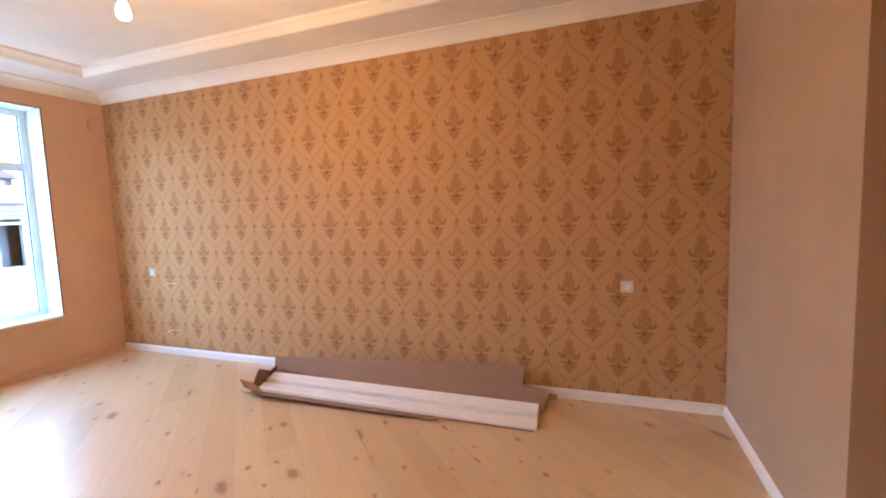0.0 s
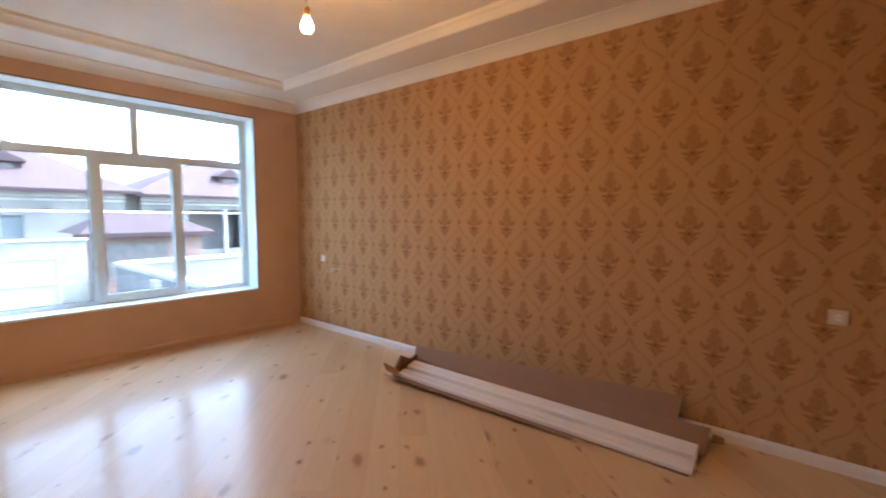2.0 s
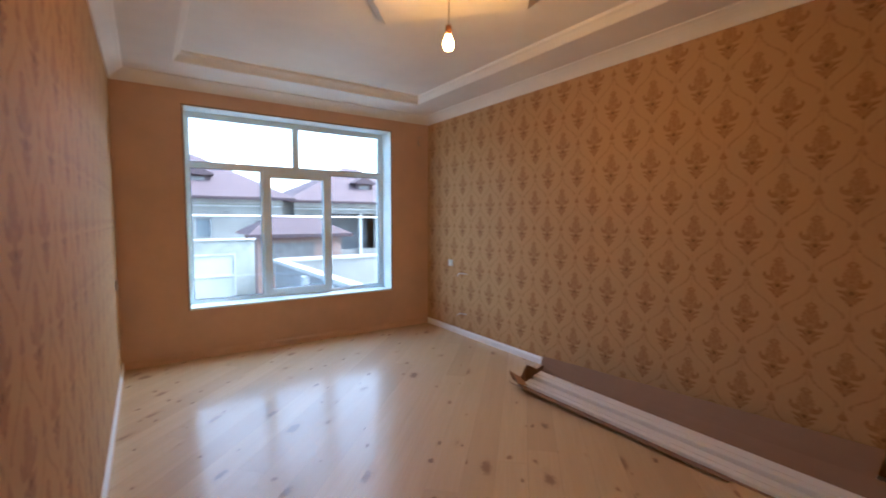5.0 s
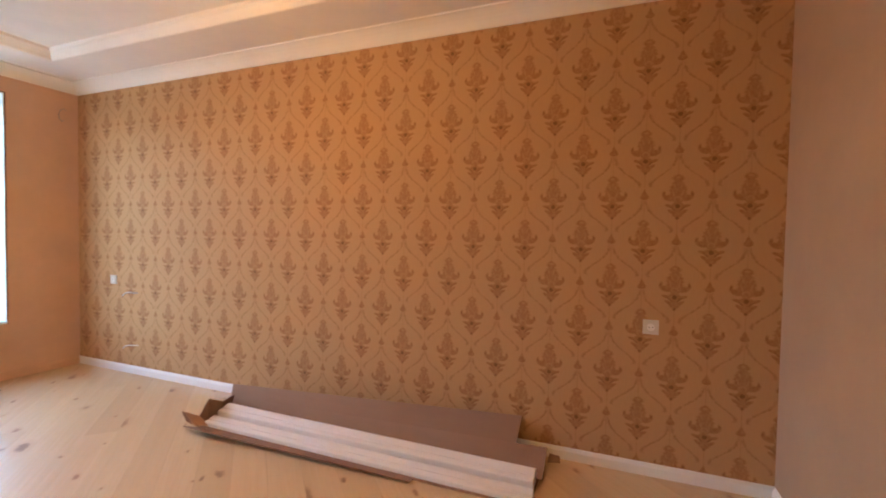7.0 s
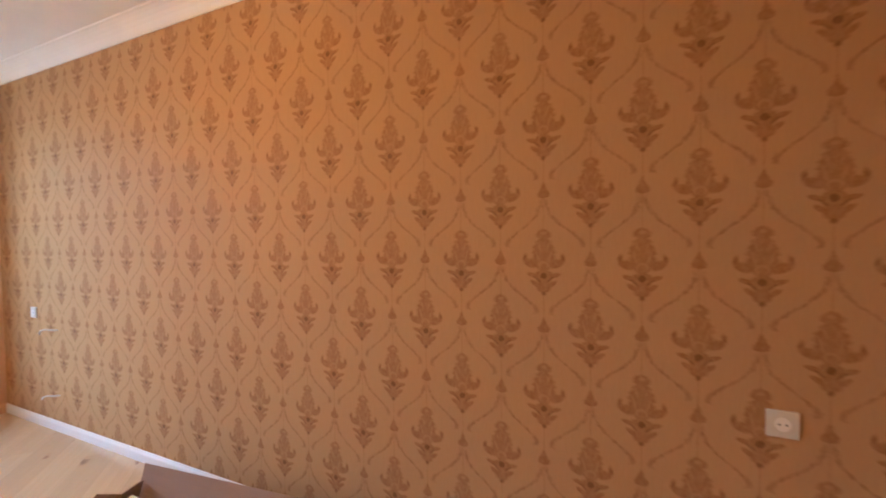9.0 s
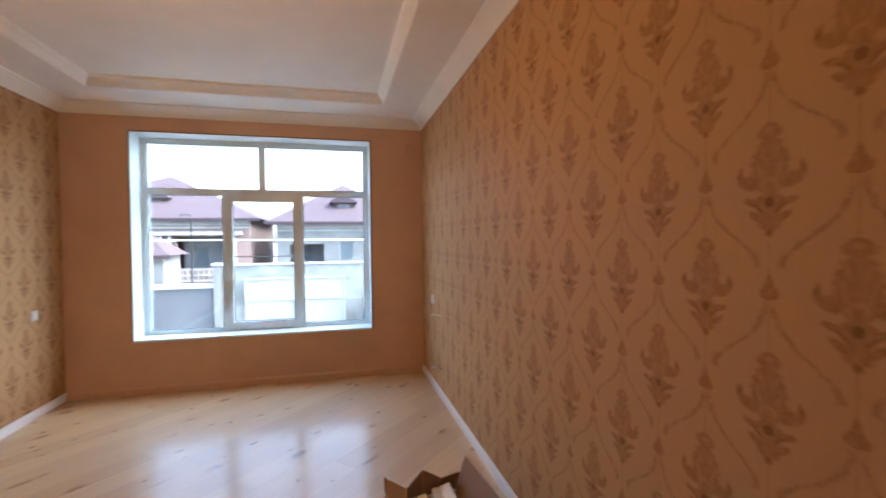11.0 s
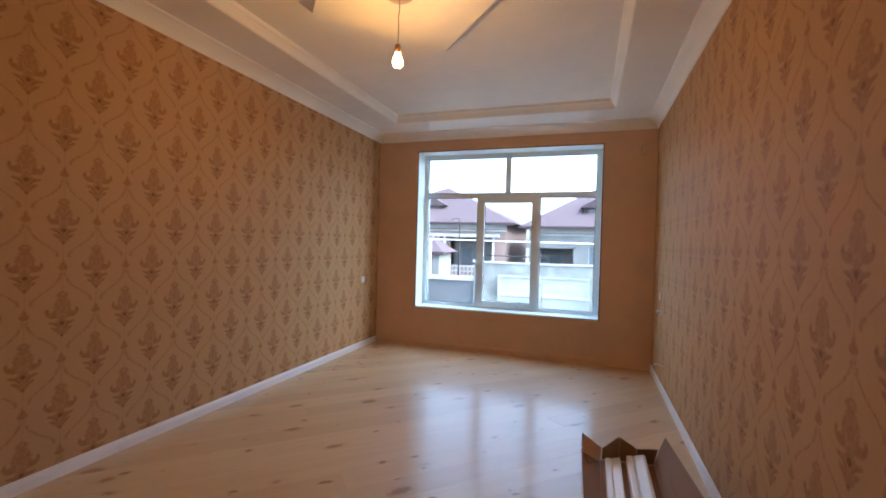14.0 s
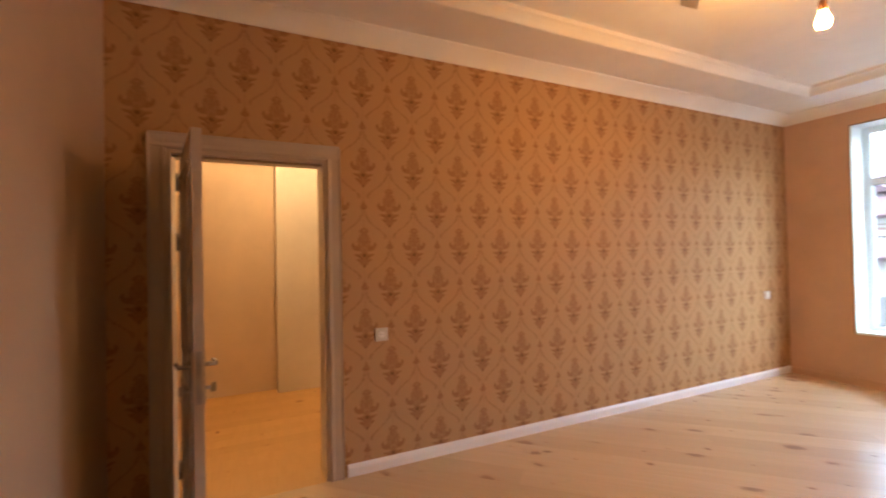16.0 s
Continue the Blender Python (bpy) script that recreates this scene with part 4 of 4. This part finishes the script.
def house(name, x0, x1, y0, y1, eave, apex, wall, openings, label):
    """A house: walls with real openings in front, hip roof, windows set back in the wall."""
    h = holder(name, ((x0 + x1) / 2, y0, STREET), label, "house")
    bm = bmesh.new()
    cuts = sorted(openings)
    x = x0
    for ox0, ox1, oz0, oz1, kind in cuts:
        slab(bm, x, y0, STREET, ox0, y0 + 0.3, eave)
        slab(bm, ox0, y0, STREET, ox1, y0 + 0.3, oz0)
        slab(bm, ox0, y0, oz1, ox1, y0 + 0.3, eave)
        x = ox1
    slab(bm, x, y0, STREET, x1, y0 + 0.3, eave)
    slab(bm, x0, y0 + 0.3, STREET, x0 + 0.3, y1, eave)
    slab(bm, x1 - 0.3, y0 + 0.3, STREET, x1, y1, eave)
    slab(bm, x0 + 0.3, y1 - 0.3, STREET, x1 - 0.3, y1, eave)
    world_part("wall", bm, wall, h)
    for ox0, ox1, oz0, oz1, kind in cuts:
        if kind == "porch":
            bm = bmesh.new()
            slab(bm, ox0 - 0.2, y0 + 2.0, oz0 - 0.2, ox1 + 0.2, y0 + 2.1, oz1 + 0.2)
            slab(bm, ox0 - 0.2, y0 + 0.3, oz0 - 0.3, ox1 + 0.2, y0 + 2.0, oz0 - 0.2)
            world_part("porch", bm, M["render_grey"], h)
            bm = bmesh.new()
            slab(bm, ox0 + 0.5, y0 + 1.93, oz0, ox0 + 1.3, y0 + 1.99, oz0 + 1.3)
            world_part("window", bm, M["dark_glass"], h)
            continue
        bm = bmesh.new()
        slab(bm, ox0, y0 + 0.16, oz0, ox1, y0 + 0.2, oz1)
        w = world_part("window", bm, M["dark_glass"], h)
        n = max(1, round((ox1 - ox0) / 0.7))
        for k in range(n + 1):
            bm = bmesh.new()
            cx = ox0 + (ox1 - ox0 - 0.07) * k / n
            slab(bm, cx, y0 + 0.12, oz0, cx + 0.07, y0 + 0.159, oz1)
            world_part("window_frame", bm, M["white_out"], h)
    for fz0, fz1, proud in ((eave - 0.42, eave - 0.1, 0.10), (eave - 0.62, eave - 0.50, 0.05)):
        bm = bmesh.new()
        slab(bm, x0 - 0.02, y0 - proud, fz0, x1 + 0.02, y0 - 0.002, fz1)
        world_part("cornice", bm, M["white_out"], h, "pale moulded eaves cornice")
    hip_roof(h, x0, x1, y0, y1, eave, apex, M["roof"])
    return h


hm = house("house", -1.3, 8.1, 32, 42, 2.85, (3.1, 36.8, 6.05, 0.1), M["render"],
           [(-0.5, 1.75, -0.2, 1.35, "porch"), (2.75, 3.7, 0.3, 1.45, "window"), (6.2, 7.1, 0.2, 1.3, "window")], "pale rendered house with a red hipped metal roof")
dormer(hm, 3.1, 33.2, 3.55, 1.5, 0.75)
bm = bmesh.new()
slab(bm, 8.1, 33.0, STREET, 9.05, 33.2, 2.7)
world_part("side_wall", bm, M["render"], hm)
bm = bmesh.new()
slab(bm, 4.4, 31.75, 1.82, 4.75, 32, 1.95)
world_part("wall_lamp", bm, M["dark"], hm)
hleft = house("house", -16.0, -2.9, 31.5, 42, 3.05, (-9.1, 36.6, 6.35, 0.2), M["brick"],
              [(-10.6, -8.1, -0.6, 1.9, "porch"), (-7.2, -3.9, -0.1, 1.9, "porch")], "red brick house with a veranda and red hipped roof")
dormer(hleft, -8.9, 32.9, 3.7, 1.5, 0.75)
for cx in (-10.75, -7.95, -7.45, -3.75):
    bm = bmesh.new()
    rod(bm, [(cx, 31.1, STREET), (cx, 31.1, 2.2)], 0.085, 10)
    world_part("veranda_post", bm, M["white_out"], hleft)
bm = bmesh.new()
slab(bm, -11.2, 30.9, 2.0, -3.3, 31.3, 2.22)
world_part("veranda_beam", bm, M["white_out"], hleft)
for k in range(3):
    bm = bmesh.new()
    slab(bm, -7.5, 31.05, -0.9 + 0.35 * k, -3.7, 31.12, -0.82 + 0.35 * k)
    world_part("veranda_rail", bm, M["white_out"], hleft)
for k in range(13):
    bm = bmesh.new()
    bx = -7.4 + 0.3 * k
    slab(bm, bx, 31.06, -0.9, bx + 0.05, 31.11, -0.12)
    world_part("baluster", bm, M["white_out"], hleft)
hr = house("house", 9.05, 20.5, 32.5, 43, 2.75, (15.2, 37.2, 5.9, 0.5), M["render"],
           [(9.68, 10.64, 1.5, 1.84, "window"), (11.74, 15.4, -0.9, 1.83, "porch")], "pale rendered house with a porch and red hipped roof")
dormer(hr, 15.0, 33.7, 3.5, 1.5, 0.75)
for cx in (13.95, 16.2):
    bm = bmesh.new()
    slab(bm, cx, 32.3, STREET, cx + 0.25, 32.5, 1.85)
    world_part("porch_post", bm, M["white_out"], hr)

shed = holder("shed", (6.6, 22, STREET), "low brick shed with a dark red roof", "shed")
bm = bmesh.new()
slab(bm, 4.5, 22.4, STREET, 8.6, 25.5, 0.72)
world_part("wall", bm, M["brick"], shed)
hip_roof(shed, 4.5, 8.6, 22.4, 25.5, 0.72, (6.55, 24.0, 1.55, 1.2), M["roof_dark"], 0.45)
bm = bmesh.new()
slab(bm, 5.0, 22.36, -1.2, 7.2, 22.42, 0.3)
world_part("door", bm, M["dark"], shed)
hut = holder("outbuilding", (-6.7, 24, STREET), "small pale outbuilding with a red hipped roof", "shed")
bm = bmesh.new()
slab(bm, -8.2, 24.0, STREET, -5.35, 26.2, 0.95)
world_part("wall", bm, M["render"], hut)
hip_roof(hut, -8.2, -5.35, 24.0, 26.2, 0.95, (-6.75, 25.1, 2.05, 0.35), M["roof"], 0.35)
bm = bmesh.new()
slab(bm, -6.9, 23.96, -0.2, -6.1, 24.02, 0.55)
world_part("window", bm, M["dark_glass"], hut)
bm = bmesh.new()
lathe(bm, [(0.3, 0.0), (0.36, 0.1), (0.4, 1.3), (0.36, 1.38), (0.1, 1.42)], (6.0, 13.2, STREET), 16)
thing("water_barrel", bm, M["turquoise"], "turquoise plastic water barrel in the yard", "barrel")

# ---- floors, board by board ----


def clip(poly, nx, ny, c):
    """The part of a polygon where nx x + ny y <= c."""
    out = []
    for (ax, ay), (bx, by) in zip(poly, poly[1:] + poly[:1]):
        da, db = nx * ax + ny * ay - c, nx * bx + ny * by - c
        if da <= 0:
            out.append((ax, ay))
        if da * db < 0:
            f = da / (da - db)
            out.append((ax + f * (bx - ax), ay + f * (by - ay)))
    return out


def board(outline, material, parent, low=-0.02, top=0.0):
    bm = bmesh.new()
    extrude(bm, outline, lambda a, b, s: Vector((a, b, low + (top - low) * s)), 1)
    return world_part("plank", bm, material, parent)


fl = structure("floor", [(-0.001, B - 0.01, -0.12, W + 0.01, L + 0.01, -0.02)], M["under"], "pale lacquered knotty pine boards laid diagonally", "floor")
R2 = math.sqrt(0.5)
PW, GAP = 0.19, 0.00035
rng = random.Random(7)
for k in range(-16, 30):
    r0 = 0.3995 + PW * k
    cut = rng.uniform(-1.0, 6.0)
    spans = [(-9.0, cut), (cut, cut + 3.0), (cut + 3.0, 12.0)]
    for s0, s1 in spans:
        poly = [(0.0, B), (W, B), (W, L), (0.0, L)]
        for nx, ny, c in ((-R2, R2, r0 + PW - GAP), (R2, -R2, -(r0 + GAP)), (R2, R2, s1 - GAP), (-R2, -R2, -(s0 + GAP))):
            poly = clip(poly, nx, ny, c) if poly else poly
        if len(poly) >= 3:
            board(poly, M["pine"], fl)
hf = structure("hall_floor", [(-2.45, -1.6, -0.12, -0.001, 3.0, -0.02)], M["under"], "warm pine floor boards in the hall", "floor")
for k in range(18):
    x = -2.3 + 0.13 * k
    if x < -0.01:
        x1_ = min(x + 0.13, -0.002)
        ends = (-1.4, 2.8) if x1_ <= -T else (DOOR[0] + 0.03, DOOR[1] - 0.03)
        board([(x + GAP, ends[0]), (x1_ - GAP, ends[0]), (x1_ - GAP, ends[1]), (x + GAP, ends[1])], M["pine_hall"], hf)
